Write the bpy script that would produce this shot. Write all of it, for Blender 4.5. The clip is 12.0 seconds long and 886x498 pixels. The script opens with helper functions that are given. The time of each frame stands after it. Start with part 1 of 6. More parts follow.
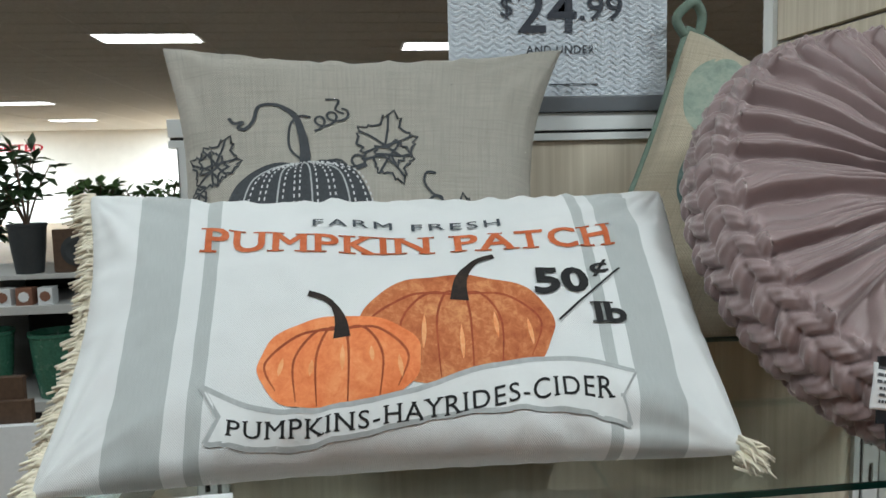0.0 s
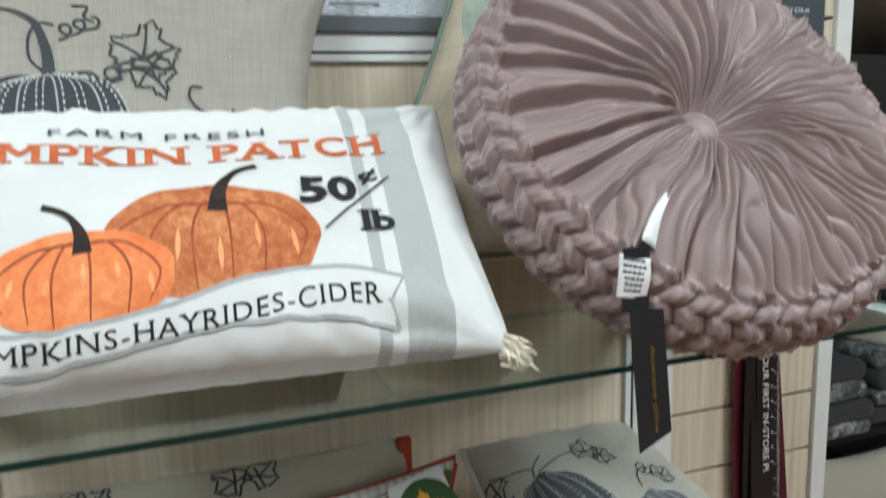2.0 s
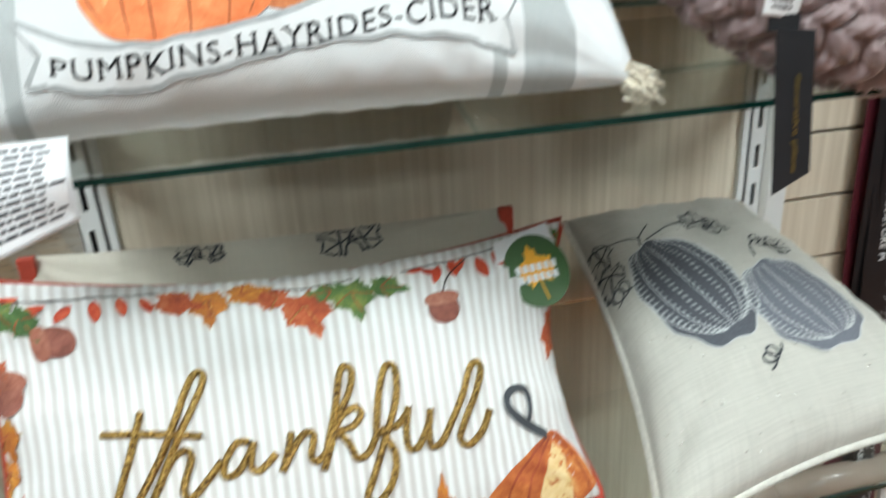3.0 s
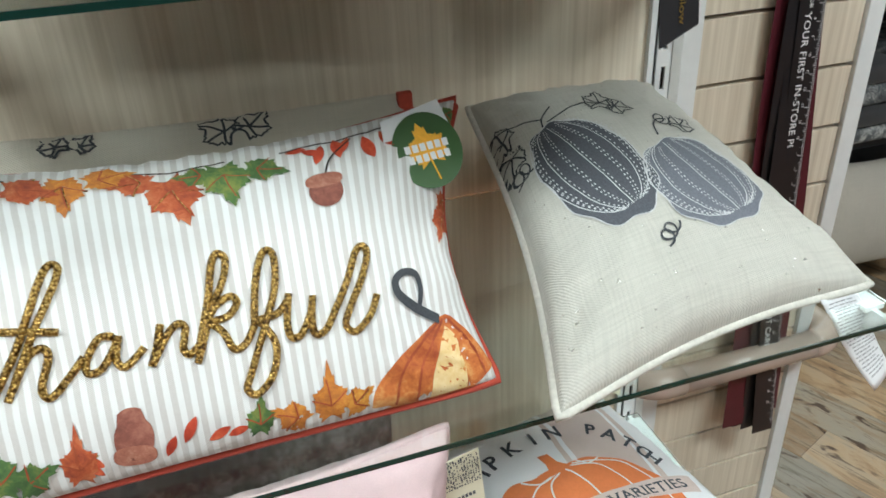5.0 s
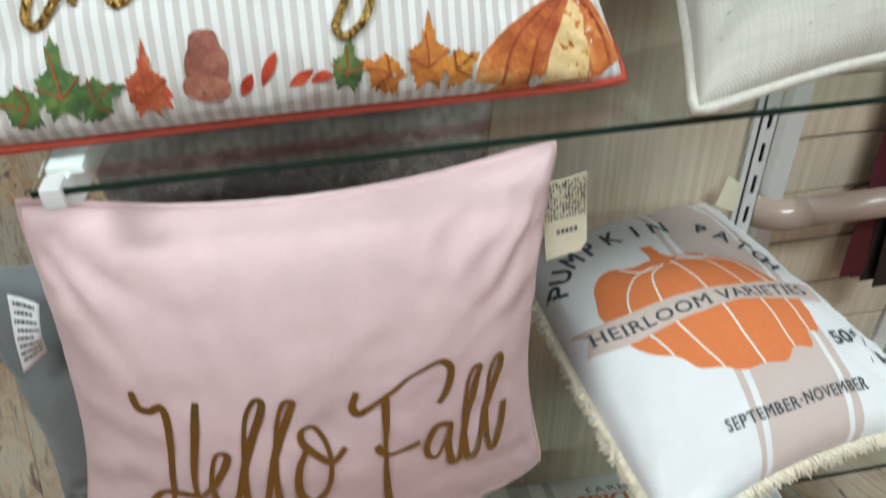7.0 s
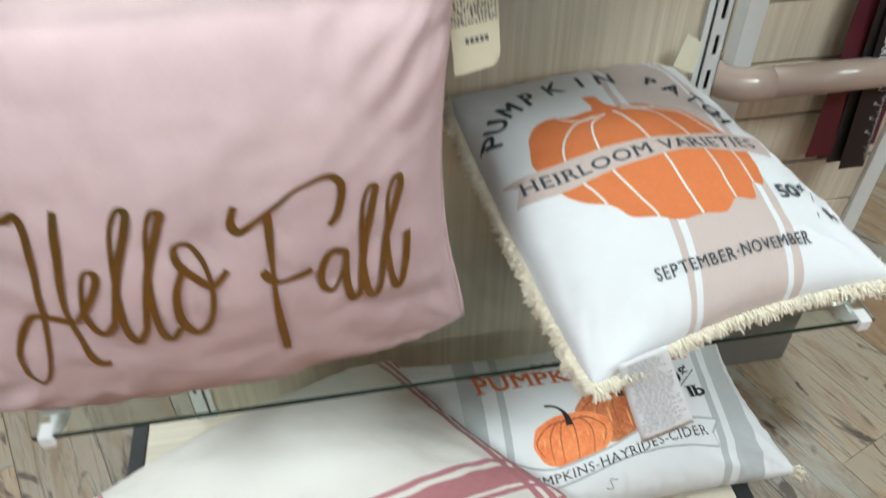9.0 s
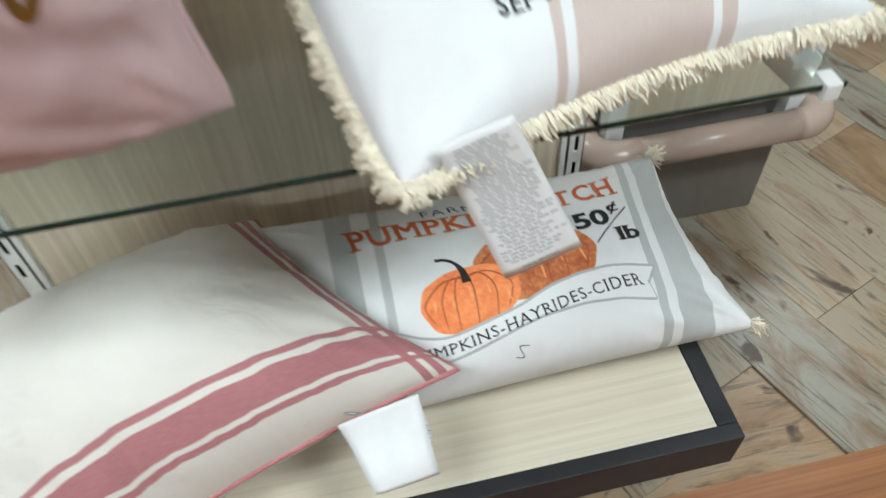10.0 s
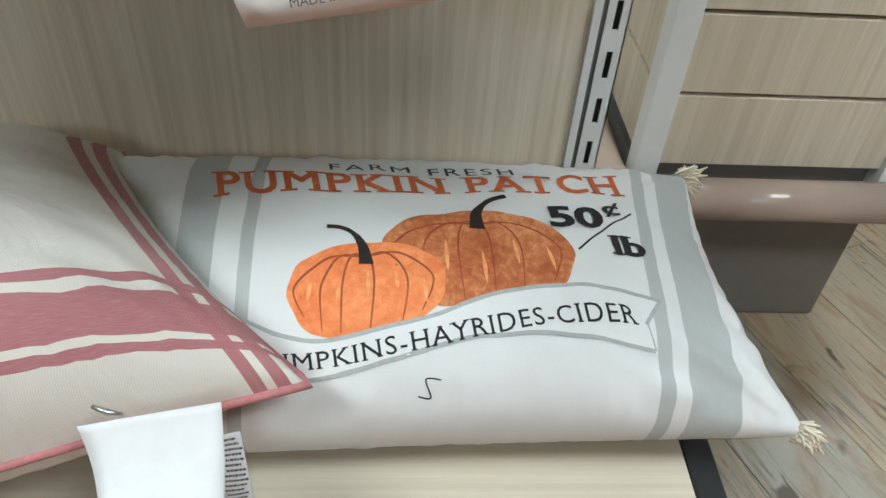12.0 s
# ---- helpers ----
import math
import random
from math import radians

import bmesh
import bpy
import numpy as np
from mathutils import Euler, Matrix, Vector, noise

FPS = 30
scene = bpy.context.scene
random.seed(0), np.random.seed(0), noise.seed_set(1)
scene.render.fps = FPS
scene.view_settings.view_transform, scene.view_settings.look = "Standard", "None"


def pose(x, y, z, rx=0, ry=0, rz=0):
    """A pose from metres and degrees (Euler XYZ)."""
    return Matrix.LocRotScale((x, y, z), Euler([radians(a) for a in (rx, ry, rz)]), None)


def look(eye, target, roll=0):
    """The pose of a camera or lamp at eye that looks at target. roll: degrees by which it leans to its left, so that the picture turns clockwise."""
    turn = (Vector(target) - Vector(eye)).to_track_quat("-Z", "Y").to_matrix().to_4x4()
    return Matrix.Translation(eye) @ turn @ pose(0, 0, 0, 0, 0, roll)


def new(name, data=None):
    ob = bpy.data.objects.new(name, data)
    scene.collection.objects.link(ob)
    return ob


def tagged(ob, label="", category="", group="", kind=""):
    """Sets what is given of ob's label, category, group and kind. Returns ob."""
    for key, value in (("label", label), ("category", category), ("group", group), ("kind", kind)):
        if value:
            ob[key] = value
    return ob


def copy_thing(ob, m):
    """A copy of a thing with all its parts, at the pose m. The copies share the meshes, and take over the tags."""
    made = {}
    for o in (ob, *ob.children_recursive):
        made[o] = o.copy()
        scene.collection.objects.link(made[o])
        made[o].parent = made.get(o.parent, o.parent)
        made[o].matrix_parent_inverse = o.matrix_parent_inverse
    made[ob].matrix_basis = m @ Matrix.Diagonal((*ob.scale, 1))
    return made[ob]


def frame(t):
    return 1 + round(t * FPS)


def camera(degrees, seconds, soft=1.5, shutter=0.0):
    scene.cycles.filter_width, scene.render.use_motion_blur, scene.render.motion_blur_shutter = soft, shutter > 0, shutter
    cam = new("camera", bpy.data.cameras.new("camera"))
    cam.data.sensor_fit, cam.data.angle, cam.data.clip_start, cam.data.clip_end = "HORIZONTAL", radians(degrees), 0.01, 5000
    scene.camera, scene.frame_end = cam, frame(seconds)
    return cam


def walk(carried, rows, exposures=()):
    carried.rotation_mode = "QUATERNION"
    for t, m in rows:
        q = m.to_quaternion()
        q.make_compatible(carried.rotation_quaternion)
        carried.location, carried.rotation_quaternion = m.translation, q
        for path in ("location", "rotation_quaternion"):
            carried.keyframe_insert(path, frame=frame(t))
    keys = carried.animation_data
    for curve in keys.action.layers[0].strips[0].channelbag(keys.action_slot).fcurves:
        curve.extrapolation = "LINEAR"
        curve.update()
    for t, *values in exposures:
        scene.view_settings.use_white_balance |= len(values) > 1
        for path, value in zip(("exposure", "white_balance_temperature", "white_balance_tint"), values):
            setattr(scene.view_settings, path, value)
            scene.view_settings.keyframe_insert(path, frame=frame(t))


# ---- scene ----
cam = camera(59.6, 12.0, shutter=0.5)
PATH = [
    (0, (-0.616, -0.849, 1.728), (-0.387, 1.127, 1.519), -1.4),
    (0.5, (-0.618, -0.852, 1.724), (-0.356, 1.124, 1.552), -1.9),
    (1, (-0.611, -0.855, 1.723), (-0.275, 1.107, 1.529), -1.4),
    (1.5, (-0.589, -0.853, 1.716), (-0.009, 1.046, 1.474), -1.2),
    (2, (-0.58, -0.847, 1.697), (0.09, 1.005, 1.352), -1.6),
    (2.5, (-0.583, -0.834, 1.668), (-0.044, 0.996, 1.068), -2.4),
    (3, (-0.592, -0.827, 1.637), (-0.194, 0.967, 0.849), -3.3),
    (3.2, (-0.6, -0.824, 1.624), (-0.257, 0.95, 0.768), -3.2),
    (5, (-0.55, -0.817, 1.594), (-0.033, 0.842, 0.604), -2.8),
    (5.5, (-0.545, -0.811, 1.583), (-0.014, 0.821, 0.556), -3.2),
    (6, (-0.551, -0.811, 1.558), (-0.03, 0.817, 0.519), -3.5),
    (6.5, (-0.571, -0.809, 1.469), (-0.236, 0.821, 0.36), -3.0),
    (7, (-0.569, -0.825, 1.426), (-0.321, 0.742, 0.208), -1.8),
    (7.2, (-0.564, -0.833, 1.424), (-0.324, 0.686, 0.146), -1.6),
    (8.8, (-0.521, -0.845, 1.363), (-0.266, 0.612, 0.018), -1.1),
    (9, (-0.503, -0.844, 1.332), (-0.26, 0.589, -0.043), -0.3),
    (9.5, (-0.441, -0.825, 1.237), (-0.189, 0.486, -0.251), 2.3),
    (10, (-0.339, -0.761, 1.09), (-0.112, 0.481, -0.461), -2.9),
    (10.5, (-0.257, -0.729, 0.942), (-0.071, 0.583, -0.556), -2.4),
    (11, (-0.219, -0.689, 0.815), (-0.071, 0.723, -0.594), 0.9),
    (11.5, (-0.206, -0.674, 0.786), (-0.077, 0.811, -0.547), 4.2),
    (12, (-0.203, -0.67, 0.781), (-0.071, 0.815, -0.552), 4.5),
]
walk(cam, [(t, look(eye, target, roll)) for t, eye, target, roll in PATH],
     exposures=((0, -0.72), (1.0, -0.62), (1.6, -0.38), (2.4, -0.08), (3.2, 0.05), (5.0, 0.02), (6.5, -0.16), (9.0, -0.06), (12, -0.02)))

# ---- light ----
world = bpy.data.worlds.new("world")
scene.world = world
world.use_nodes = True
world.node_tree.nodes["Background"].inputs[0].default_value = (0.80, 0.93, 0.97, 1)
world.node_tree.nodes["Background"].inputs[1].default_value = 0.03
scene.view_settings.exposure = 0.0


def panel_or_fill_lamp(x, y, z, sx, sy, watts):
    """The light of one ceiling panel, or an added fill for the far wall."""
    d = bpy.data.lights.new("panel_light", "AREA")
    d.shape, d.size, d.size_y, d.energy = "RECTANGLE", sx, sy, watts
    d.color = (0.855, 0.985, 0.995)
    ob = new("panel_light", d)
    ob.matrix_world = pose(x, y, z)
    return ob


CEIL = 3.45
# the two 2600 W lamps at y 27 are added fill to brighten the far wall
for lx, ly, watts in ((-1.8, -1.65, 66), (1.2, -1.75, 72), (-2.0, 1.6, 44), (1.6, 1.6, 54), (-0.4, -4.6, 50), (-4.8, 3.5, 60), (-7.5, 7.0, 90), (4.0, 6.0, 40), (-16.0, 27.0, 2600), (-4.4, 27.0, 2600)):
    panel_or_fill_lamp(lx, ly, CEIL - 0.03, 1.2, 0.6, watts)

# ---- materials ----


class Mat:
    """A node material with short helpers."""

    def __init__(self, name, rough=0.8, metal=0.0):
        self.m = bpy.data.materials.new(name)
        self.m.use_nodes = True
        self.t = self.m.node_tree
        self.b = self.t.nodes["Principled BSDF"]
        self.b.inputs["Roughness"].default_value = rough
        self.b.inputs["Metallic"].default_value = metal

    def node(self, kind, **kw):
        n = self.t.nodes.new(kind)
        for k, v in kw.items():
            setattr(n, k, v)
        return n

    def link(self, a, b):
        self.t.links.new(a, b)

    def coords(self, kind="Object", scale=(1, 1, 1), rot=(0, 0, 0)):
        c, mp = self.node("ShaderNodeTexCoord"), self.node("ShaderNodeMapping")
        mp.inputs["Scale"].default_value, mp.inputs["Rotation"].default_value = scale, rot
        self.link(c.outputs[kind], mp.inputs[0])
        return mp.outputs[0]

    def noise(self, co, scale, detail=4, rough=0.6, distort=0.0):
        n = self.node("ShaderNodeTexNoise")
        n.inputs["Scale"].default_value, n.inputs["Detail"].default_value, n.inputs["Roughness"].default_value = scale, detail, rough
        n.inputs["Distortion"].default_value = distort
        self.link(co, n.inputs["Vector"])
        return n.outputs["Fac"]

    def voronoi(self, co, scale):
        n = self.node("ShaderNodeTexVoronoi")
        n.inputs["Scale"].default_value = scale
        self.link(co, n.inputs["Vector"])
        return n.outputs["Color"]

    def ramp(self, fac, stops, constant=False):
        r = self.node("ShaderNodeValToRGB")
        r.color_ramp.interpolation = "CONSTANT" if constant else "LINEAR"
        e = r.color_ramp.elements
        while len(e) < len(stops):
            e.new(0.5)
        for i, (p, c) in enumerate(stops):
            e[i].position, e[i].color = p, (*c, 1) if len(c) == 3 else c
        self.link(fac, r.inputs[0])
        return r.outputs[0]

    def math(self, op, a, b=0.0):
        n = self.node("ShaderNodeMath", operation=op)
        for i, v in enumerate((a, b)):
            if isinstance(v, (int, float)):
                n.inputs[i].default_value = v
            else:
                self.link(v, n.inputs[i])
        return n.outputs[0]

    def mix(self, fac, a, b, blend="MIX"):
        n = self.node("ShaderNodeMix", data_type="RGBA", blend_type=blend)
        for i, v in ((0, fac), (6, a), (7, b)):
            if isinstance(v, (int, float)):
                n.inputs[i].default_value = v
            elif isinstance(v, tuple):
                n.inputs[i].default_value = (*v, 1)
            else:
                self.link(v, n.inputs[i])
        return n.outputs[2]

    def color(self, c):
        if isinstance(c, tuple):
            self.b.inputs["Base Color"].default_value = (*c, 1)
        else:
            self.link(c, self.b.inputs["Base Color"])
        return self

    def bump(self, h, strength=0.3, dist=0.001):
        n = self.node("ShaderNodeBump")
        n.inputs["Strength"].default_value, n.inputs["Distance"].default_value = strength, dist
        self.link(h, n.inputs["Height"])
        self.link(n.outputs[0], self.b.inputs["Normal"])
        return self

    def rough(self, v):
        self.link(v, self.b.inputs["Roughness"])
        return self


def split(m, co):
    s = m.node("ShaderNodeSeparateXYZ")
    m.link(co, s.inputs[0])
    return s.outputs


def plain(name, c, rough=0.5, metal=0.0, vary=0.06, scale=40, bump=0.0):
    """Paint, plastic or metal with slight mottling."""
    m = Mat(name, rough, metal)
    co = m.coords()
    n = m.noise(co, scale, 5)
    lo, hi = tuple(v * (1 - vary) for v in c), tuple(min(1, v * (1 + vary)) for v in c)
    m.color(m.ramp(n, ((0.3, lo), (0.7, hi))))
    m.rough(m.math("ADD", m.math("MULTIPLY", m.noise(co, scale * 0.3, 3), 0.2), rough - 0.1))
    if bump:
        m.bump(n, bump, 0.001)
    return m.m


def weave_height(m, co, threads):
    """Crossing threads as a height field, with uneven yarn."""
    s = split(m, co)
    w = []
    for k in (0, 1):
        wob = m.math("MULTIPLY", m.noise(co, 60, 3), 1.5)
        w.append(m.math("SINE", m.math("ADD", m.math("MULTIPLY", s[k], threads), wob)))
    return m.math("MULTIPLY", w[0], w[1]), s


def cloth(name, c, threads=4200, weave=0.25, bands=(), ticking=None, sheen=0.15, slub=0.0, glitter=0.0, rough=0.85, crease=0.3, shear=0.0):
    """Woven cloth on UV metres. bands: (axis, lo, hi, colour) printed or woven stripes; slub: uneven yarn colour; glitter: metallic flecks."""
    m = Mat(name, rough)
    uv = m.coords("UV")
    h, s = weave_height(m, uv, threads)
    big = m.noise(uv, 9, 4)
    fine = m.noise(uv, 420, 2)
    base = m.ramp(big, ((0.3, tuple(v * 0.965 for v in c)), (0.7, tuple(min(1, v * 1.02) for v in c))))
    if slub:
        for sc in ((14, 500, 1), (500, 14, 1)):
            n = m.noise(m.coords("UV", sc), 1.0, 3, 0.7)
            base = m.mix(m.math("MULTIPLY", m.ramp(n, ((0.42, (0, 0, 0)), (0.72, (1, 1, 1)))), slub), base, tuple(v * 0.55 for v in c))
    if ticking:
        period, tone = ticking
        p = m.math("FRACT", m.math("DIVIDE", s[0], period))
        edge = m.ramp(p, ((0.0, (0, 0, 0)), (0.47, (0, 0, 0)), (0.50, (1, 1, 1)), (0.97, (1, 1, 1)), (1.0, (0, 0, 0))))
        base = m.mix(m.math("MULTIPLY", edge, m.math("ADD", 0.75, m.math("MULTIPLY", fine, 0.4))), base, tone)
    for axis, lo, hi, tone in bands:
        at = m.math("SUBTRACT", s[axis], m.math("MULTIPLY", s[1 - axis], shear)) if shear else s[axis]
        inside = m.math("MULTIPLY", m.math("GREATER_THAN", at, lo), m.math("LESS_THAN", at, hi))
        thread = m.math("ADD", 0.78, m.math("MULTIPLY", m.noise(m.coords("UV", (90, 1400, 1) if axis else (1400, 90, 1)), 1.0, 2), 0.35))
        base = m.mix(m.math("MULTIPLY", inside, thread), base, tone)
    if glitter:
        cell = m.voronoi(m.coords("UV", (420, 900, 1)), 1.0)
        spark = m.math("GREATER_THAN", cell, 1.0 - glitter)
        m.link(m.math("MULTIPLY", spark, 0.9), m.b.inputs["Metallic"])
        m.rough(m.math("SUBTRACT", rough, m.math("MULTIPLY", spark, rough - 0.25)))
        base = m.mix(spark, base, (0.95, 0.93, 0.88))
    m.color(base)
    m.b.inputs["Sheen Weight"].default_value = sheen
    soft = m.math("ADD", m.math("MULTIPLY", m.noise(uv, 26, 3, 0.5, 0.6), 6.0 * crease), m.math("MULTIPLY", m.noise(uv, 10, 3, 0.55, 1.6), 14.0 * crease))
    m.bump(m.math("ADD", m.math("MULTIPLY", h, weave), m.math("ADD", m.math("MULTIPLY", fine, 0.3), soft)), 0.5, 0.0011)
    return m.m


def velvet(name, c, sheen=0.9, tint=(1, 0.9, 0.9)):
    m = Mat(name, 0.75)
    co = m.coords("Object")
    big = m.noise(co, 14, 4)
    m.color(m.ramp(m.math("ADD", m.math("MULTIPLY", big, 0.7), m.math("MULTIPLY", m.noise(co, 900, 2), 0.3)), ((0.3, tuple(v * 0.86 for v in c)), (0.7, tuple(min(1, v * 1.1) for v in c)))))
    m.b.inputs["Sheen Weight"].default_value = sheen
    m.b.inputs["Sheen Roughness"].default_value = 0.35
    m.b.inputs["Sheen Tint"].default_value = (*tint, 1)
    m.bump(m.math("ADD", m.noise(co, 1500, 2), m.math("MULTIPLY", m.noise(co, 40, 3), 2.0)), 0.35, 0.0008)
    return m.m


def wood_grain(name, light, dark, axis=2, rough=0.45, scale=1.0, knots=0.0):
    """Grain that runs along one axis of the object."""
    m = Mat(name, rough)
    sc = [110 * scale, 110 * scale, 110 * scale]
    sc[axis] = 2.2 * scale
    co = m.coords("Object", tuple(sc))
    sc2 = [26 * scale] * 3
    sc2[axis] = 0.9 * scale
    a, b = m.noise(co, 1.0, 4, 0.65), m.noise(m.coords("Object", tuple(sc2)), 1.0, 3, 0.5, 0.8)
    f = m.math("ADD", m.math("MULTIPLY", a, 0.65), m.math("MULTIPLY", b, 0.35))
    info = m.node("ShaderNodeObjectInfo")
    f = m.math("ADD", f, m.math("MULTIPLY", m.math("SUBTRACT", info.outputs["Random"], 0.5), 0.03))
    c = m.ramp(f, ((0.36, dark), (0.5, tuple((p + q) / 2 for p, q in zip(light, dark))), (0.62, light)))
    m.color(c)
    m.bump(a, 0.12, 0.0006)
    return m.m


def plank_floor(name):
    """Worn mixed-tone planks: each board has its own tone, saw marks, knots and grey wash."""
    m = Mat(name, 0.38)
    info = m.node("ShaderNodeObjectInfo")
    off = m.node("ShaderNodeCombineXYZ")
    m.link(m.math("MULTIPLY", info.outputs["Random"], 37.0), off.inputs[0])
    m.link(m.math("MULTIPLY", info.outputs["Random"], 91.0), off.inputs[1])

    def shifted(sc):
        v = m.node("ShaderNodeVectorMath", operation="ADD")
        m.link(m.coords("Object", sc), v.inputs[0])
        m.link(off.outputs[0], v.inputs[1])
        return v.outputs[0]
    geo = m.node("ShaderNodeNewGeometry")
    tone = m.math("FRACT", m.math("ADD", info.outputs["Random"], geo.outputs["Random Per Island"]))
    grain = m.noise(shifted((4, 55, 5)), 1.0, 6, 0.70, 1.6)
    wash = m.noise(shifted((2.4, 9, 3)), 1.0, 5, 0.62, 2.2)
    knot = m.noise(shifted((8, 17, 7)), 1.0, 3, 0.5, 0.9)
    c = m.ramp(tone, ((0.0, (0.17, 0.15, 0.115)), (0.2, (0.36, 0.215, 0.105)), (0.36, (0.20, 0.185, 0.15)), (0.55, (0.40, 0.26, 0.14)), (0.75, (0.26, 0.245, 0.205)), (0.9, (0.30, 0.185, 0.095)), (1.0, (0.17, 0.14, 0.10))))
    c = m.mix(m.ramp(wash, ((0.46, (0, 0, 0)), (0.70, (0.7, 0.7, 0.7)))), c, (0.24, 0.215, 0.175))
    c = m.mix(m.ramp(wash, ((0.32, (0.8, 0.8, 0.8)), (0.50, (0, 0, 0)))), c, (0.17, 0.085, 0.035))
    c = m.mix(m.ramp(grain, ((0.36, (0.75, 0.75, 0.75)), (0.47, (0, 0, 0)))), c, (0.07, 0.05, 0.032))
    c = m.mix(m.ramp(knot, ((0.61, (0, 0, 0)), (0.67, (1, 1, 1)))), c, (0.05, 0.025, 0.012))
    m.color(c)
    m.rough(m.math("ADD", 0.3, m.math("MULTIPLY", grain, 0.2)))
    m.bump(grain, 0.15, 0.001)
    return m.m


def glowing(name, c, strength):
    m = Mat(name, 0.5)
    m.b.inputs["Emission Color"].default_value, m.b.inputs["Emission Strength"].default_value = (*c, 1), strength
    m.color(c)
    return m.m


def shelf_glass():
    m = Mat("shelf_glass", 0.02)
    m.color((0.90, 0.97, 0.94))
    m.b.inputs["Transmission Weight"].default_value = 1.0
    m.b.inputs["IOR"].default_value = 1.45
    return m.m


def ink(name, c, rough=0.85, vary=0.12, scale=220):
    """Printed ink on cloth, slightly worn."""
    m = Mat(name, rough)
    co = m.coords("Object")
    m.color(m.ramp(m.noise(co, scale, 4, 0.7), ((0.3, tuple(v * (1 - vary) for v in c)), (0.7, tuple(min(1, v * (1 + vary)) for v in c)))))
    return m.m


def speckled(name, c, light, dark, scale=90):
    """Painted mottling as of a watercolour print."""
    m = Mat(name, 0.85)
    co = m.coords("Object")
    f = m.math("ADD", m.math("MULTIPLY", m.noise(co, scale, 5, 0.75, 0.4), 0.6), m.math("MULTIPLY", m.noise(co, scale * 0.22, 3, 0.5), 0.4))
    m.color(m.ramp(f, ((0.34, dark), (0.5, c), (0.66, light))))
    return m.m


M = dict(
    laminate=wood_grain("pale_ash_laminate", (0.74, 0.665, 0.545), (0.56, 0.48, 0.37)),
    deck=wood_grain("pale_deck_laminate", (0.72, 0.66, 0.55), (0.60, 0.53, 0.42), axis=0),
    white=plain("white_enamel", (0.74, 0.76, 0.76), 0.4, vary=0.03),
    black=plain("black_satin_steel", (0.010, 0.011, 0.014), 0.55, vary=0.3),
    dark=plain("dark_board_and_gap_shade", (0.03, 0.03, 0.03), 0.7),
    groove=plain("grey_metal_groove", (0.20, 0.20, 0.20), 0.5, 0.3),
    tube=plain("taupe_gloss_plastic", (0.44, 0.34, 0.29), 0.22, vary=0.03),
    kick=plain("brown_grey_kick", (0.17, 0.153, 0.135), 0.5),
    glass=shelf_glass(),
    glass_edge=plain("green_glass_edge", (0.006, 0.03, 0.024), 0.15, vary=0.2),
    steel=plain("steel", (0.55, 0.56, 0.57), 0.3, 0.9),
    floor=plank_floor("worn_vinyl_plank"),
    copper=plain("brown_side_panel", (0.30, 0.15, 0.10), 0.5),
    wall=plain("white_wall", (0.80, 0.82, 0.84), 0.7, vary=0.03, scale=3),
    ceiling=plain("grey_ceiling_tile", (0.56, 0.56, 0.55), 0.85, vary=0.12, scale=30),
    panel=glowing("ceiling_panel_glow", (0.95, 0.98, 1.0), 7.0),
    table=wood_grain("orange_brown_wood", (0.34, 0.145, 0.055), (0.19, 0.07, 0.028), axis=0, rough=0.35),
    paper=plain("white_label_paper", (0.82, 0.83, 0.85), 0.6, vary=0.03),
    print_grey=ink("small_print_ink", (0.10, 0.10, 0.11)),
)

# ---- mesh helpers ----


def mesh_ob(name, bm, mats, parent=None, label="", smooth=False):
    me = bpy.data.meshes.new(name)
    bm.to_mesh(me)
    bm.free()
    for k in (mats if isinstance(mats, (list, tuple)) else [mats]):
        me.materials.append(k)
    if smooth:
        for p in me.polygons:
            p.use_smooth = True
    ob = new(name, me)
    if parent:
        ob.parent = parent
    if label:
        ob["label"] = label
    return ob


def part(name, bm, material, parent, label="", smooth=False):
    return mesh_ob(name, bm, material, parent, label, smooth)


def empty(name, at=(0, 0, 0)):
    ob = new(name)
    ob.empty_display_size = 0.05
    ob.location = at
    return ob


def box(x0, y0, z0, x1, y1, z1, bevel=0.0, bm=None):
    bm = bm or bmesh.new()
    r = bmesh.ops.create_cube(bm, size=1)
    vs = r["verts"]
    for v in vs:
        v.co = Vector((x0 + (v.co.x + 0.5) * (x1 - x0), y0 + (v.co.y + 0.5) * (y1 - y0), z0 + (v.co.z + 0.5) * (z1 - z0)))
    if bevel:
        es = list({e for v in vs for e in v.link_edges})
        bmesh.ops.bevel(bm, geom=es, offset=bevel, segments=2, affect="EDGES", profile=0.7)
    return bm


def sweep(points, radius, seg=12, bm=None, cap=True, closed=False):
    """A tube along points; radius a number or one for each point."""
    bm = bm or bmesh.new()
    pts = [Vector(p) for p in points]
    n = len(pts)
    rads = radius if isinstance(radius, (list, tuple)) else [radius] * n
    rings, side = [], None
    for i, p in enumerate(pts):
        a, b = (pts[(i - 1) % n], pts[(i + 1) % n]) if closed else (pts[max(i - 1, 0)], pts[min(i + 1, n - 1)])
        d = (b - a).normalized()
        if side is None:
            side = d.orthogonal().normalized()
        side = (side - d * side.dot(d)).normalized()
        up = d.cross(side)
        rings.append([bm.verts.new(p + rads[i] * (math.cos(2 * math.pi * k / seg) * side + math.sin(2 * math.pi * k / seg) * up)) for k in range(seg)])
    for i in range(n if closed else n - 1):
        r0, r1 = rings[i], rings[(i + 1) % n]
        for k in range(seg):
            bm.faces.new((r0[k], r0[(k + 1) % seg], r1[(k + 1) % seg], r1[k]))
    if cap and not closed:
        bm.faces.new(rings[0][::-1])
        bm.faces.new(rings[-1])
    return bm


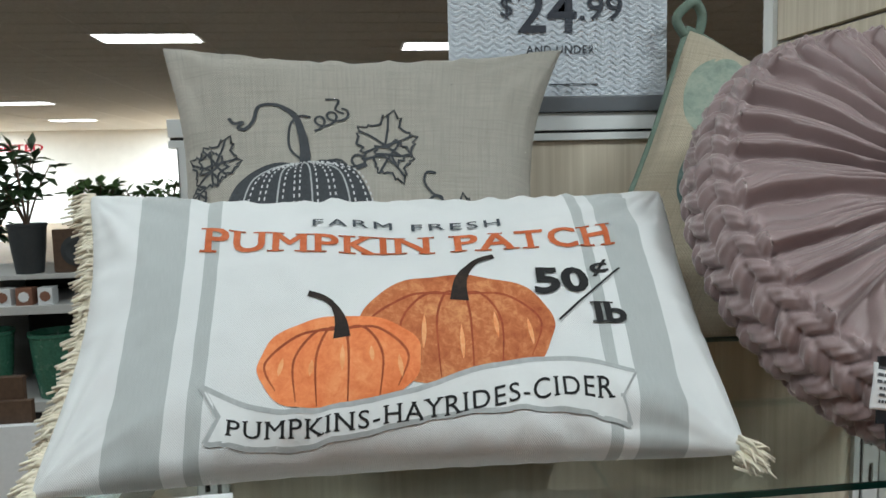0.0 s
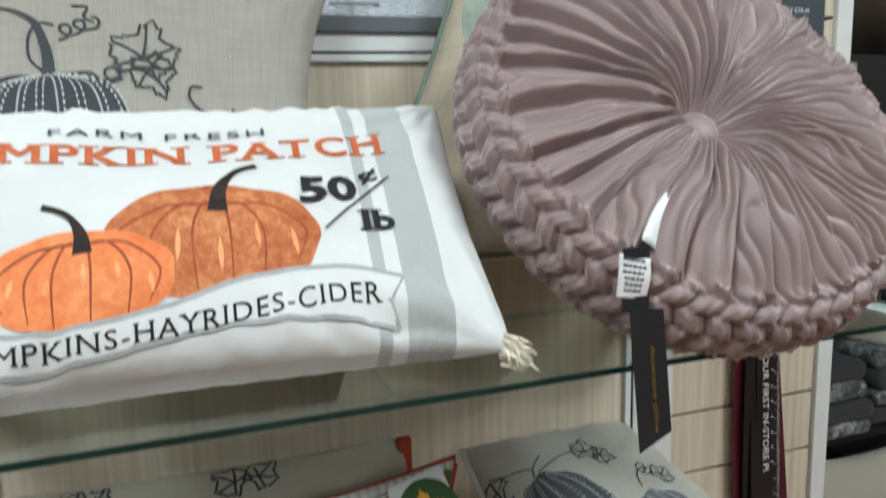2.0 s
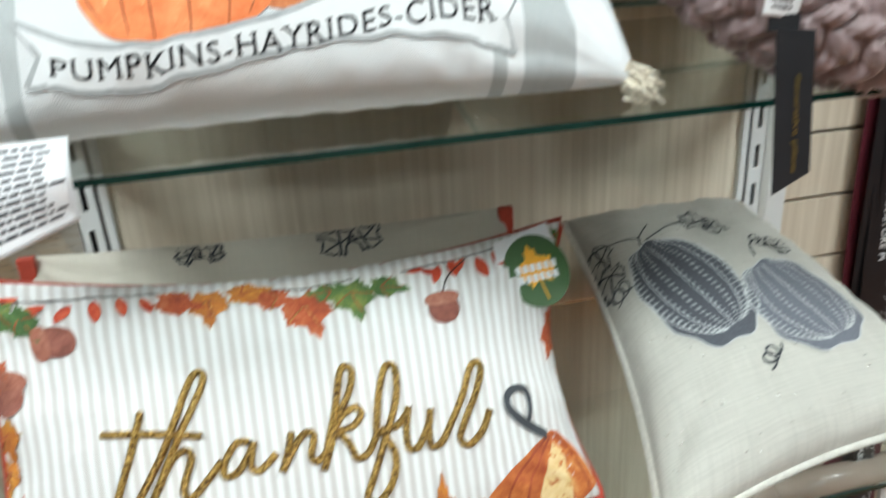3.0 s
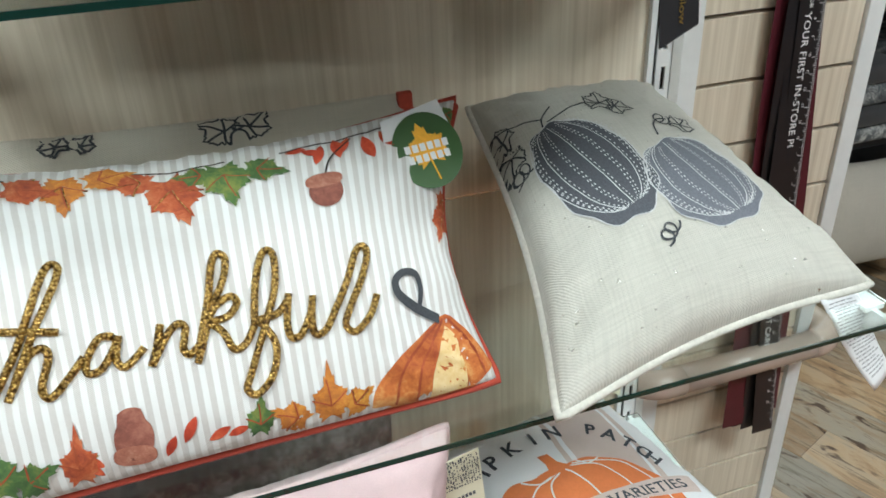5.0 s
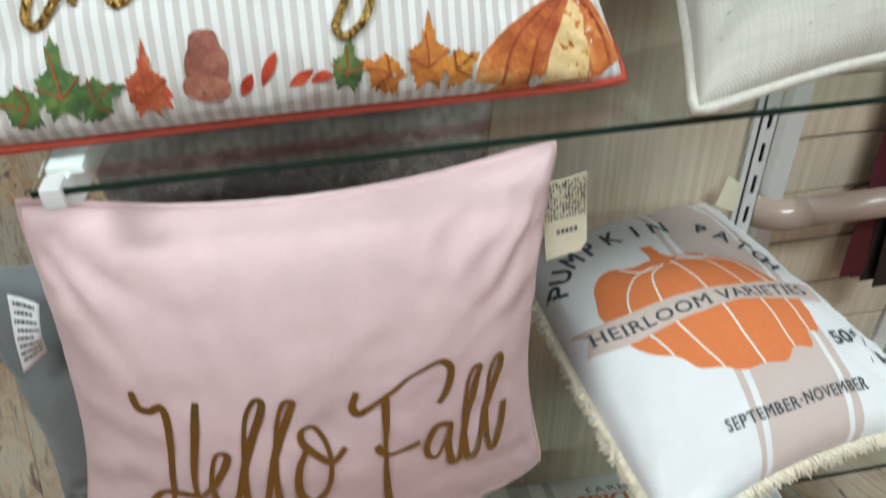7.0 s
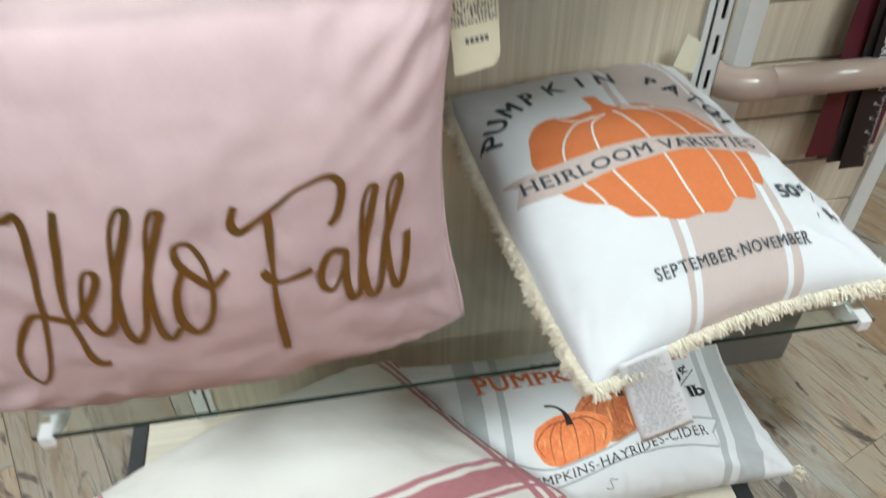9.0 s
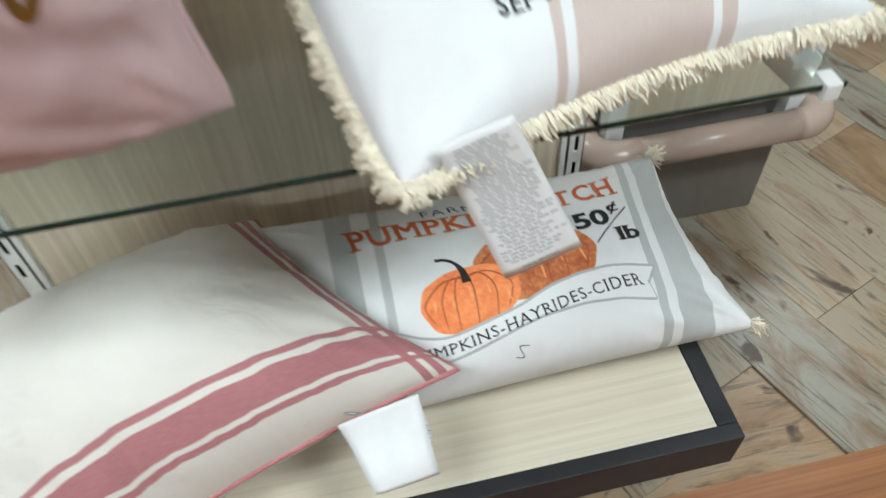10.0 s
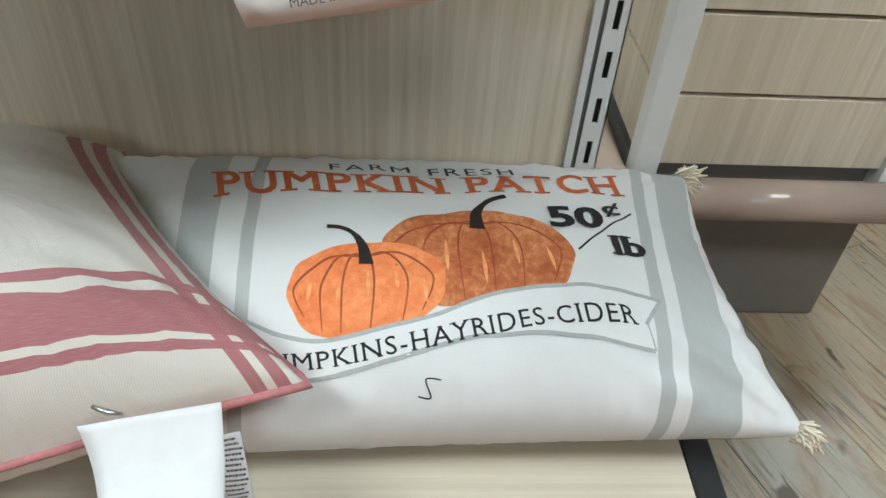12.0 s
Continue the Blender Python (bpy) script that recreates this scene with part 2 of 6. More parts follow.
def smooth_path(points, steps=6, closed=False):
    """Catmull-Rom through points of any dimension."""
    pts = [Vector(p) for p in points]
    n, out = len(pts), []
    for i in range(n if closed else n - 1):
        g = (lambda j: pts[j % n]) if closed else (lambda j: pts[min(max(j, 0), n - 1)])
        p0, p1, p2, p3 = g(i - 1), g(i), g(i + 1), g(i + 2)
        for s in range(steps):
            t = s / steps
            out.append(0.5 * ((2 * p1) + (p2 - p0) * t + (2 * p0 - 5 * p1 + 4 * p2 - p3) * t * t + (3 * p1 - p0 - 3 * p2 + p3) * t ** 3))
    if not closed:
        out.append(pts[-1])
    return out


# ---- cushions ----


class Cushion:
    """A stuffed cushion between four seam corners: bottom left, bottom right, top right, top left. Places on its front are metres from the
    middle, x along the width and y up the height."""

    def __init__(self, bl, br, tr, tl, puff, back=0.7, inset=0.06, power=0.42, wrinkle=0.0058, seed=1, sag=0.0, pinch=0.0, soft=0.02, ears=0.05):
        self.ears = ears
        self.soft = soft
        self.c = [Vector(p) for p in (bl, br, tr, tl)]
        self.w = ((self.c[1] - self.c[0]).length + (self.c[2] - self.c[3]).length) / 2
        self.h = ((self.c[3] - self.c[0]).length + (self.c[2] - self.c[1]).length) / 2
        ex = (self.c[1] + self.c[2] - self.c[0] - self.c[3]).normalized()
        ey = (self.c[2] + self.c[3] - self.c[0] - self.c[1]).normalized()
        self.n = ex.cross(ey).normalized()
        self.puff, self.back, self.inset, self.power, self.wrinkle, self.seed, self.sag, self.pinch = puff, back, inset, power, wrinkle, seed, sag, pinch

    def mid(self, s, t):
        il, ir, ib, it = self.inset if isinstance(self.inset, tuple) else (self.inset,) * 4
        a = s * (1 - (ir if s > 0 else il) * self.h / self.w * (1 - t * t))
        if s > 0:
            a -= self.pinch * (1 - t * t) * s ** 5
        b = t * (1 - (it if t > 0 else ib) * (1 - s * s))
        a -= self.ears * self.h / self.w * (1 - t * t) * s ** 7
        b -= self.ears * (1 - s * s) * t ** 7
        k = 1 - self.soft * (s * t) ** 8
        a, b = a * k, b * k
        u, v = (a + 1) / 2, (b + 1) / 2
        c = self.c
        return (c[0] * (1 - u) + c[1] * u) * (1 - v) + (c[3] * (1 - u) + c[2] * u) * v

    def bulge(self, s, t):
        k = max(0.0, 1 - s * s) * max(0.0, 1 - t * t)
        h = self.puff * k ** self.power * (1 - self.sag * t * (1 - abs(s)))
        edge = (1 - k) ** 2
        wv = noise.noise(Vector((s * self.w * 9 + self.seed * 7, t * self.h * 9, self.seed))) + 0.6 * noise.noise(Vector((s * self.w * 24, t * self.h * 24 + self.seed, 3.0)))
        ang = math.atan2(t * self.h, s * self.w)
        fold = noise.noise(Vector((math.cos(ang) * 9, math.sin(ang) * 9, self.seed + 5.0)))
        # gathers that run in from the seam, and long soft folds from the corners
        es, et = (1 - abs(s)) * self.w / 2, (1 - abs(t)) * self.h / 2
        gather = 0.0
        for d, along in ((es, t * self.h), (et, s * self.w)):
            fall = max(0.0, 1 - d / 0.055)
            gather += fall * fall * noise.noise(Vector((along * 38 + self.seed * 3, d * 9, self.seed + (11.0 if along == t * self.h else 17.0))))
        pull = 0.0
        for cs, ct in ((-1, -1), (1, -1), (1, 1), (-1, 1)):
            dx, dy = (cs - s) * self.w / 2, (ct - t) * self.h / 2
            r = math.hypot(dx, dy)
            if r < 0.16:
                pull += (1 - r / 0.16) ** 1.5 * noise.noise(Vector((math.atan2(dy, dx) * 5.5, r * 6, self.seed * 2 + cs + 2 * ct)))
        return h + self.wrinkle * min(1.0, k * 8) * (wv * 0.6 + fold * 1.2 * edge + gather * 2.0 + pull * 2.4)

    def st(self, s, t, side=1.0, off=0.0):
        h = self.bulge(s, t)
        return self.mid(s, t) + self.n * (side * h * (1.0 if side > 0 else self.back) + off)

    def pt(self, x, y, off=0.0):
        return self.st(max(-1, min(1, 2 * x / self.w)), max(-1, min(1, 2 * y / self.h)), 1.0, off)

    def body(self, name, mat, parent, nx=56, ny=44, back_mat=None, label=""):
        bm = bmesh.new()
        uvl = bm.loops.layers.uv.new("UV")
        ease = lambda i, n: math.sin((i / n - 0.5) * math.pi) * 0.6 + (2 * i / n - 1) * 0.4
        grid = {}
        for side in (1, -1):
            for i in range(nx + 1):
                for j in range(ny + 1):
                    rim = i in (0, nx) or j in (0, ny)
                    if side == -1 and rim:
                        grid[side, i, j] = grid[1, i, j]
                        continue
                    grid[side, i, j] = bm.verts.new(self.st(ease(i, nx), ease(j, ny), side))
        for side in (1, -1):
            for i in range(nx):
                for j in range(ny):
                    q = [(i, j), (i + 1, j), (i + 1, j + 1), (i, j + 1)]
                    f = bm.faces.new([grid[side, a, b] for a, b in (q if side > 0 else q[::-1])])
                    f.material_index = 1 if side < 0 and back_mat else 0
                    for lp, (a, b) in zip(f.loops, q if side > 0 else q[::-1]):
                        lp[uvl].uv = (ease(a, nx) * self.w / 2, ease(b, ny) * self.h / 2)
        return part(name, bm, [mat, back_mat] if back_mat else mat, parent, label, True)

    def rim(self, k=40):
        """The seam, corner to corner, as one closed loop."""
        e = [-1 + 2 * i / k for i in range(k)]
        return [self.mid(a, -1) for a in e] + [self.mid(1, a) for a in e] + [self.mid(-a, 1) for a in e] + [self.mid(-1, -a) for a in e]

    def piping(self, mat, parent, r=0.004, label=""):
        return part("piping", sweep(self.rim(), r, 8, closed=True), mat, parent, label, True)


def flat_shape(cush, rings, name, mat, parent, off=0.0009, label="", cell=0.008):
    """Printed areas: each ring is a closed outline in metres on the cushion's front."""
    bm = bmesh.new()
    for ring in rings:
        vs = [bm.verts.new((p[0], p[1], 0)) for p in ring]
        es = [bm.edges.new((vs[i], vs[(i + 1) % len(vs)])) for i in range(len(vs))]
        bmesh.ops.triangle_fill(bm, edges=es, use_beauty=True)
    drape(cush, bm, off, cell)
    return part(name, bm, mat, parent, label, True)


def drape(cush, bm, off, cell=0.012):
    for _ in range(5):
        es = [e for e in bm.edges if e.calc_length() > cell]
        if not es:
            break
        bmesh.ops.subdivide_edges(bm, edges=es, cuts=1)
        bmesh.ops.triangulate(bm, faces=[f for f in bm.faces if len(f.verts) > 4])
    for f in bm.faces:
        if f.normal.z < 0:
            f.normal_flip()
    for v in bm.verts:
        v.co = cush.pt(v.co.x, v.co.y, off + v.co.z)


def ribbon_ring(points, width):
    """The outline of a stroke of that width (a number, or a function of 0..1) along points."""
    pts = [Vector((p[0], p[1])) for p in points]
    left, right, n = [], [], len(pts)
    for i, p in enumerate(pts):
        d = pts[min(i + 1, n - 1)] - pts[max(i - 1, 0)]
        d = d.normalized() if d.length else Vector((1, 0))
        w = (width(i / max(1, n - 1)) if callable(width) else width) / 2
        left.append(p + Vector((-d.y, d.x)) * w)
        right.append(p - Vector((-d.y, d.x)) * w)
    return left, right


def strokes(cush, paths, width, name, mat, parent, off=0.0012, label=""):
    """Printed or stitched lines on a cushion."""
    bm = bmesh.new()
    for k, path in enumerate(paths):
        l, r = ribbon_ring(path, width)
        # crossing strokes lie a hair above one another
        z = off + 0.00005 * (k % 7)
        a = [bm.verts.new(cush.pt(p.x, p.y, z)) for p in l]
        b = [bm.verts.new(cush.pt(p.x, p.y, z)) for p in r]
        for i in range(len(a) - 1):
            bm.faces.new((a[i], b[i], b[i + 1], a[i + 1]))
    return part(name, bm, mat, parent, label, True)


def cord(cush, paths, r, name, mat, parent, label=""):
    """Raised cord lettering laid on a cushion."""
    bm = bmesh.new()
    for path in paths:
        sweep([cush.pt(p[0], p[1], r * 0.6) for p in path], r, 8, bm)
    return part(name, bm, mat, parent, label, True)


def glyphs(text, bold=0.0, spacing=1.0):
    """The built-in font's letters as a flat bmesh, with its width and cap height."""
    cu = bpy.data.curves.new("letters", "FONT")
    cu.body, cu.offset, cu.space_character, cu.resolution_u = text, 0.0 if "M" in text else bold, spacing, 3
    ob = bpy.data.objects.new("letters", cu)
    scene.collection.objects.link(ob)
    bpy.context.view_layer.update()
    me = bpy.data.meshes.new_from_object(ob.evaluated_get(bpy.context.evaluated_depsgraph_get()))
    bm = bmesh.new()
    bm.from_mesh(me)
    bpy.data.objects.remove(ob)
    bpy.data.curves.remove(cu)
    bpy.data.meshes.remove(me)
    bmesh.ops.remove_doubles(bm, verts=bm.verts, dist=1e-5)
    if "M" in text and bold:
        # a bolder face from shifted copies, each a hair above the last
        for i, (dx, dy) in enumerate(((-bold, bold), (bold, bold), (-bold, -bold), (bold, -bold))):
            d = bmesh.ops.duplicate(bm, geom=[f for f in bm.faces if f.verts[0].co.z == 0.0])
            for v in [g for g in d["geom"] if isinstance(g, bmesh.types.BMVert)]:
                v.co += Vector((dx, dy, 0.00004 * (i + 1)))
    xs = [v.co.x for v in bm.verts]
    return bm, min(xs), max(xs)


def add_serifs(bm, size):
    """Short feet on the stroke ends that lie on the baseline and at cap height."""
    ends = []
    for line in (0.0, 0.69):
        xs = sorted((min(e.verts[0].co.x, e.verts[1].co.x), max(e.verts[0].co.x, e.verts[1].co.x)) for e in bm.edges if e.is_boundary and all(abs(v.co.y - line) < 0.035 for v in e.verts) and abs(e.verts[0].co.y - e.verts[1].co.y) < 0.004 and 0.03 < e.calc_length() < 0.22)
        ends += [(x0, x1, line) for x0, x1 in xs]
    for x0, x1, line in ends:
        y0, y1 = (line - 0.012, line + 0.045) if line == 0.0 else (line - 0.045, line + 0.012)
        vs = [bm.verts.new((x, y, 0.00002)) for x, y in ((x0 - size, y0), (x1 + size, y0), (x1 + size, y1), (x0 - size, y1))]
        bm.faces.new(vs)


def lettering(cush, text, x0, x1, base, height, name, mat, parent, bold=0.0, off=0.0014, spacing=1.0, label="", lean=0.0, serif=0.0):
    """Text from x0 to x1. base: baseline height, a number or a function of 0..1; height: cap height likewise."""
    bm, a, b = glyphs(text, bold, spacing)
    if serif:
        add_serifs(bm, serif)
        a, b = a - serif, b + serif
    for v in bm.verts:
        k = (v.co.x - a) / (b - a)
        bb = base(k) if callable(base) else base
        hh = height(k) if callable(height) else height
        y = bb + v.co.y / 0.69 * hh
        v.co = Vector((x0 + k * (x1 - x0) + lean * (y - bb), y, v.co.z))
    drape(cush, bm, off, 0.007)
    return part(name, bm, mat, parent, label)


def fringe(cush, edge, mat, parent, length=0.018, step=0.0021, spread=0.5, seed=2):
    """Cut fringe along one seam edge: 'left', 'right', 'top' or 'bottom'."""
    rng = random.Random(seed)
    bm = bmesh.new()
    n = int((cush.h if edge in ("left", "right") else cush.w) / step)
    ex, ey = (cush.c[1] - cush.c[0]).normalized(), (cush.c[3] - cush.c[0]).normalized()
    out = dict(left=-ex, right=ex, top=ey, bottom=-ey)[edge]
    along = ey if edge in ("left", "right") else ex
    for i in range(n + 1):
        a = -1 + 2 * i / n
        p = cush.mid(*dict(left=(-1, a), right=(1, a), top=(a, 1), bottom=(a, -1))[edge])
        for _ in range(5):
            ln = length * rng.uniform(0.5, 1.1) * (1 + 0.25 * noise.noise(Vector((i * 0.09, seed, 0))))
            d = (out + along * rng.gauss(0, 0.18) + cush.n * rng.gauss(0, spread) + Vector((0, 0, -0.35))).normalized()
            q = p + along * rng.uniform(-step, step) + cush.n * rng.uniform(-0.003, 0.003)
            bend = Vector((rng.gauss(0, 0.003), rng.gauss(0, 0.003), -0.0025))
            sweep([q - out * 0.004, q + d * ln * 0.55, q + d * ln + bend], [0.0015, 0.0014, 0.0010], 4, bm)
    ob = part("fringe", bm, mat, parent, "cream cut cotton fringe", True)
    return ob


def tassel(cush, corner, mat, parent, length=0.018, seed=4):
    """A few loose cut threads at one corner of the seam."""
    rng = random.Random(seed)
    bm = bmesh.new()
    mid = (cush.c[0] + cush.c[1] + cush.c[2] + cush.c[3]) / 4
    s, t = ((-1, -1), (1, -1), (1, 1), (-1, 1))[corner]
    p = cush.mid(s, t)
    out = (p - mid).normalized()
    for _ in range(110):
        d = (out + Vector((rng.gauss(0, 0.42), rng.gauss(0, 0.42), rng.gauss(-0.1, 0.35)))).normalized()
        q = p + Vector((rng.gauss(0, 0.002), rng.gauss(0, 0.002), rng.gauss(0, 0.004)))
        ln = length * rng.uniform(0.5, 1.1)
        sweep([q - out * 0.006, q + d * ln * 0.5, q + d * ln + Vector((0, 0, -0.003))], [0.0014, 0.0013, 0.0007], 4, bm)
    return part("tassel", bm, mat, parent, "cream cotton thread tassel", True)


def cloth_label(name, corners, parent, mat, lines=9, ink_mat=None, curl=0.006, start=0.06, dense=True, seed=3, label=""):
    """A hanging sewn-in label: a bent sheet with plain printed bars. corners: top left, top right, bottom right, bottom left."""
    rng = random.Random(seed)
    c = [Vector(p) for p in corners]
    n = (c[1] - c[0]).cross(c[3] - c[0]).normalized()

    def at(u, v, off=0.0):
        return (c[0] * (1 - u) + c[1] * u) * (1 - v) + (c[3] * (1 - u) + c[2] * u) * v + n * (curl * math.sin(v * 5 + seed) * (0.4 + v) + curl * 0.5 * math.sin(u * 3 + v * 4) + off)
    bm = bmesh.new()
    g = [[bm.verts.new(at(i / 8, j / 16)) for j in range(17)] for i in range(9)]
    for i in range(8):
        for j in range(16):
            bm.faces.new((g[i][j], g[i + 1][j], g[i + 1][j + 1], g[i][j + 1]))
    sheet = part(name, bm, mat, parent, label or "creased white sewn-in care label with small print", True)
    md = sheet.modifiers.new("thick", "SOLIDIFY")
    md.thickness = 0.0006
    if ink_mat and lines:
        bm = bmesh.new()
        for k in range(lines):
            v = start + (0.92 - start) * k / lines
            u = 0.08 + rng.uniform(0, 0.12)
            end = 0.92 - rng.uniform(0, 0.25)
            hgt = (0.45 if lines < 16 else 0.30) * (0.92 - start) / lines
            while u < end:
                wd = rng.uniform(0.05, 0.16)
                for s in (1, -1):
                    q = [bm.verts.new(at(min(a, 0.95), b, s * 0.0011)) for a, b in ((u, v), (u + wd, v), (u + wd, v + hgt), (u, v + hgt))]
                    bm.faces.new(q if s > 0 else q[::-1])
                u += wd + 0.025
        part("small_print", bm, ink_mat, sheet)
    return sheet


# ---- setting ----
Z1, Z2, Z3 = 0.744, 1.182, 1.521      # tops of the glass shelves
DECK = 0.192                          # top of the base deck
XL, XR = -0.785, 0.0                  # slot lines of the two uprights
FRONT = -0.408                        # front edge of the glass

bm = bmesh.new()
for x0, y0, x1, y1 in ((-40, -30, 40, 45),):
    bm.faces.new([bm.verts.new(p) for p in ((x0, y0, -0.006), (x1, y0, -0.006), (x1, y1, -0.006), (x0, y1, -0.006))])
ground = tagged(mesh_ob("floor", bm, M["floor"]), "worn grey-brown wood-look plank floor", "floor", kind="structure")

bm = box(-40, 30, 0, 40, 30.2, CEIL + 0.6)
tagged(mesh_ob("wall_north", bm, M["wall"]), "long bright white store wall far away", "wall", kind="structure")
for nm, b in (("wall_south", (-40, -30, 0, 40, -29.8, CEIL)), ("wall_east", (39.8, -30, 0, 40, 45, CEIL)), ("wall_west", (-40, -30, 0, -39.8, 45, CEIL))):
    tagged(mesh_ob(nm, box(*b), M["wall"]), "plain white painted store wall", "wall", kind="structure")

bm = box(-40, -30, CEIL, 40, 45, CEIL + 0.1)
for i in range(-20, 21):
    box(i * 1.22 - 0.012, -12, CEIL - 0.006, i * 1.22 + 0.012, 30, CEIL - 0.001, bm=bm)
for j in range(-10, 50):
    box(-25, j * 0.61 - 0.012, CEIL - 0.0055, 25, j * 0.61 + 0.012, CEIL - 0.0015, bm=bm)
tagged(mesh_ob("ceiling", bm, M["ceiling"]), "dark grey suspended tile ceiling", "ceiling", kind="structure")

# lit ceiling panels
lamp = empty("ceiling_light", (-1.8, -1.65, CEIL))
part("frame", box(-0.64, -0.34, -0.02, 0.64, 0.34, -0.007), M["white"], lamp)
part("diffuser", box(-0.60, -0.30, -0.027, 0.60, 0.30, -0.0205), M["panel"], lamp)
tagged(lamp, "white recessed ceiling light panel, switched on", "ceiling light", "ceiling lights")
spots = [(1.2, -1.75), (-2.0, 1.6), (1.6, 1.6), (-0.4, -4.6), (-4.8, 3.5), (-7.5, 7.0), (4.0, 6.0)]
spots += [(-3.08, 9.45), (0.78, 10.2), (-8.06, 18.2), (-8.95, 24.1), (-16.0, 27.0), (6.5, 9.0), (5.0, 15.0), (10.0, 12.0), (-9.0, 14.0), (2.6, 21.0), (-4.4, 24.0), (9.5, 5.5)]
for sx, sy in spots:
    copy_thing(lamp, pose(sx, sy, CEIL))

# ---- display fixture ----
back = empty("back_panel")
part("board", box(XL + 0.022, 0.0, 0.17, XR - 0.022, 0.018, 1.755, 0.001), M["laminate"], back)
part("lower_rail", box(XL - 0.02, -0.006, 1.755, XR + 0.012, 0.024, 1.763, 0.001), M["white"], back, "white enamelled rail")
# near-black strip standing in for the shade in the slit between the rails
part("dark_gap", box(XL - 0.018, -0.002, 1.763, XR + 0.01, 0.022, 1.766), M["dark"], back)
part("upper_rail", box(XL - 0.02, -0.007, 1.766, XR + 0.012, 0.026, 1.785, 0.001), M["white"], back, "white enamelled rail")
tagged(back, "pale ash laminate back panel with white top rail", "back panel")


def upright(x, flip):
    """A slotted steel post: lip, groove and slotted face with real openings."""
    root = empty("slotted_upright", (x, 0, 0))
    s = -1 if flip else 1
    pitch, z0 = 0.0508, 0.2735
    bm = bmesh.new()
    xs = (-0.0105, -0.003, 0.003, 0.011)
    zs = [0.16]
    k = 0
    while z0 + k * pitch < 1.74:
        zs += [z0 + k * pitch - 0.0145, z0 + k * pitch + 0.0145]
        k += 1
    zs.append(1.755)
    grid = [[bm.verts.new((s * a, -0.006, z)) for z in zs] for a in xs]
    for i in range(3):
        for j in range(len(zs) - 1):
            if i == 1 and j % 2 == 1:
                continue
            q = (grid[i][j], grid[i + 1][j], grid[i + 1][j + 1], grid[i][j + 1])
            bm.faces.new(q if s > 0 else q[::-1])
    r = bmesh.ops.extrude_face_region(bm, geom=bm.faces[:])
    for v in [g for g in r["geom"] if isinstance(g, bmesh.types.BMVert)]:
        v.co.y += 0.0025
    part("slotted_face", bm, M["white"], root)
    part("side_wall", box(*sorted_box(s * 0.011, -0.006, 0.16, s * 0.0095, 0.028, 1.755)), M["white"], root)
    part("lip", box(*sorted_box(-s * 0.0235, -0.007, 0.16, -s * 0.0155, 0.004, 1.755), 0.0008), M["white"], root)
    part("groove", box(*sorted_box(-s * 0.0155, -0.0015, 0.16, -s * 0.0105, 0.004, 1.755)), M["groove"], root)
    # near-black backing: the shade seen through the slots is put into its colour
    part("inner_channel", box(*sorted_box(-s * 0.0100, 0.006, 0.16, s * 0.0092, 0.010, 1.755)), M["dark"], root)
    tagged(root, "white steel upright with a column of slots", "upright", "uprights")
    return root


def sorted_box(x0, y0, z0, x1, y1, z1):
    return (min(x0, x1), y0, z0, max(x0, x1), y1, z1)


upright(XR, False)
upright(XL, True)


def glass_shelf(z, x0=XL):
    """A glass plate with its dark green front edge, on two steel arms with white end caps."""
    root = empty("glass_shelf", ((x0 + XR) / 2, 0, z))
    w = (XR - x0) / 2 + 0.012
    part("plate", box(-w, FRONT + 0.0018, -0.0036, w, -0.012, 0.0), M["glass"], root, "clear glass plate").visible_shadow = False
    part("front_edge", box(-w, FRONT, -0.0039, w, FRONT + 0.0016, 0.0003), M["glass_edge"], root, "dark green polished glass edge")
    for s in (-1, 1):
        x = s * (XR - x0) / 2
        bm = bmesh.new()
        prof = [(-0.008, -0.008), (-0.008, -0.075), (-0.06, -0.07), (FRONT + 0.03, -0.03), (FRONT + 0.012, -0.018), (FRONT + 0.012, -0.008)]
        a = [bm.verts.new((x - 0.003, y, zz)) for y, zz in prof]
        b = [bm.verts.new((x + 0.003, y, zz)) for y, zz in prof]
        bm.faces.new(a)
        bm.faces.new(b[::-1])
        for i in range(len(a)):
            j = (i + 1) % len(a)
            bm.faces.new((a[j], a[i], b[i], b[j]))
        box(x - 0.011, FRONT + 0.03, -0.0095, x + 0.011, -0.02, -0.0042, bm=bm)
        arm = part("bracket_arm", bm, M["white"], root, "white steel shelf arm")
        part("end_cap", box(x - 0.0065, FRONT - 0.004, -0.012, x + 0.0065, FRONT + 0.014, 0.003, 0.003), M["white"], root, "small white plastic clip")
    tagged(root, "clear glass shelf with green edge on white brackets", "glass shelf", "glass shelves")
    return root


glass_shelf(Z1)
glass_shelf(Z2, -0.735)
glass_shelf(Z3)

# base deck
deck = empty("base_deck")
DX0, DX1, DY0, DY1 = -0.905, 0.090, -0.424, 0.0
part("top_panel", box(DX0 + 0.027, DY0 + 0.022, 0.150, DX1 - 0.027, DY1 - 0.002, DECK - 0.002, 0.0008), M["deck"], deck, "pale wood laminate top")
part("front_rail", box(DX0, DY0, 0.118, DX1, DY0 + 0.021, DECK, 0.002), M["black"], deck)
part("side_rail", box(DX0, DY0 + 0.0215, 0.118, DX0 + 0.026, DY1, DECK, 0.002), M["black"], deck)
part("side_rail", box(DX1 - 0.026, DY0 + 0.0215, 0.118, DX1, DY1, DECK, 0.002), M["black"], deck)
part("plinth", box(DX0 + 0.05, DY0 + 0.05, 0.0, DX1 - 0.045, DY1, 0.1175), M["black"], deck)
tagged(deck, "low black-framed display deck with pale wood top", "display deck")

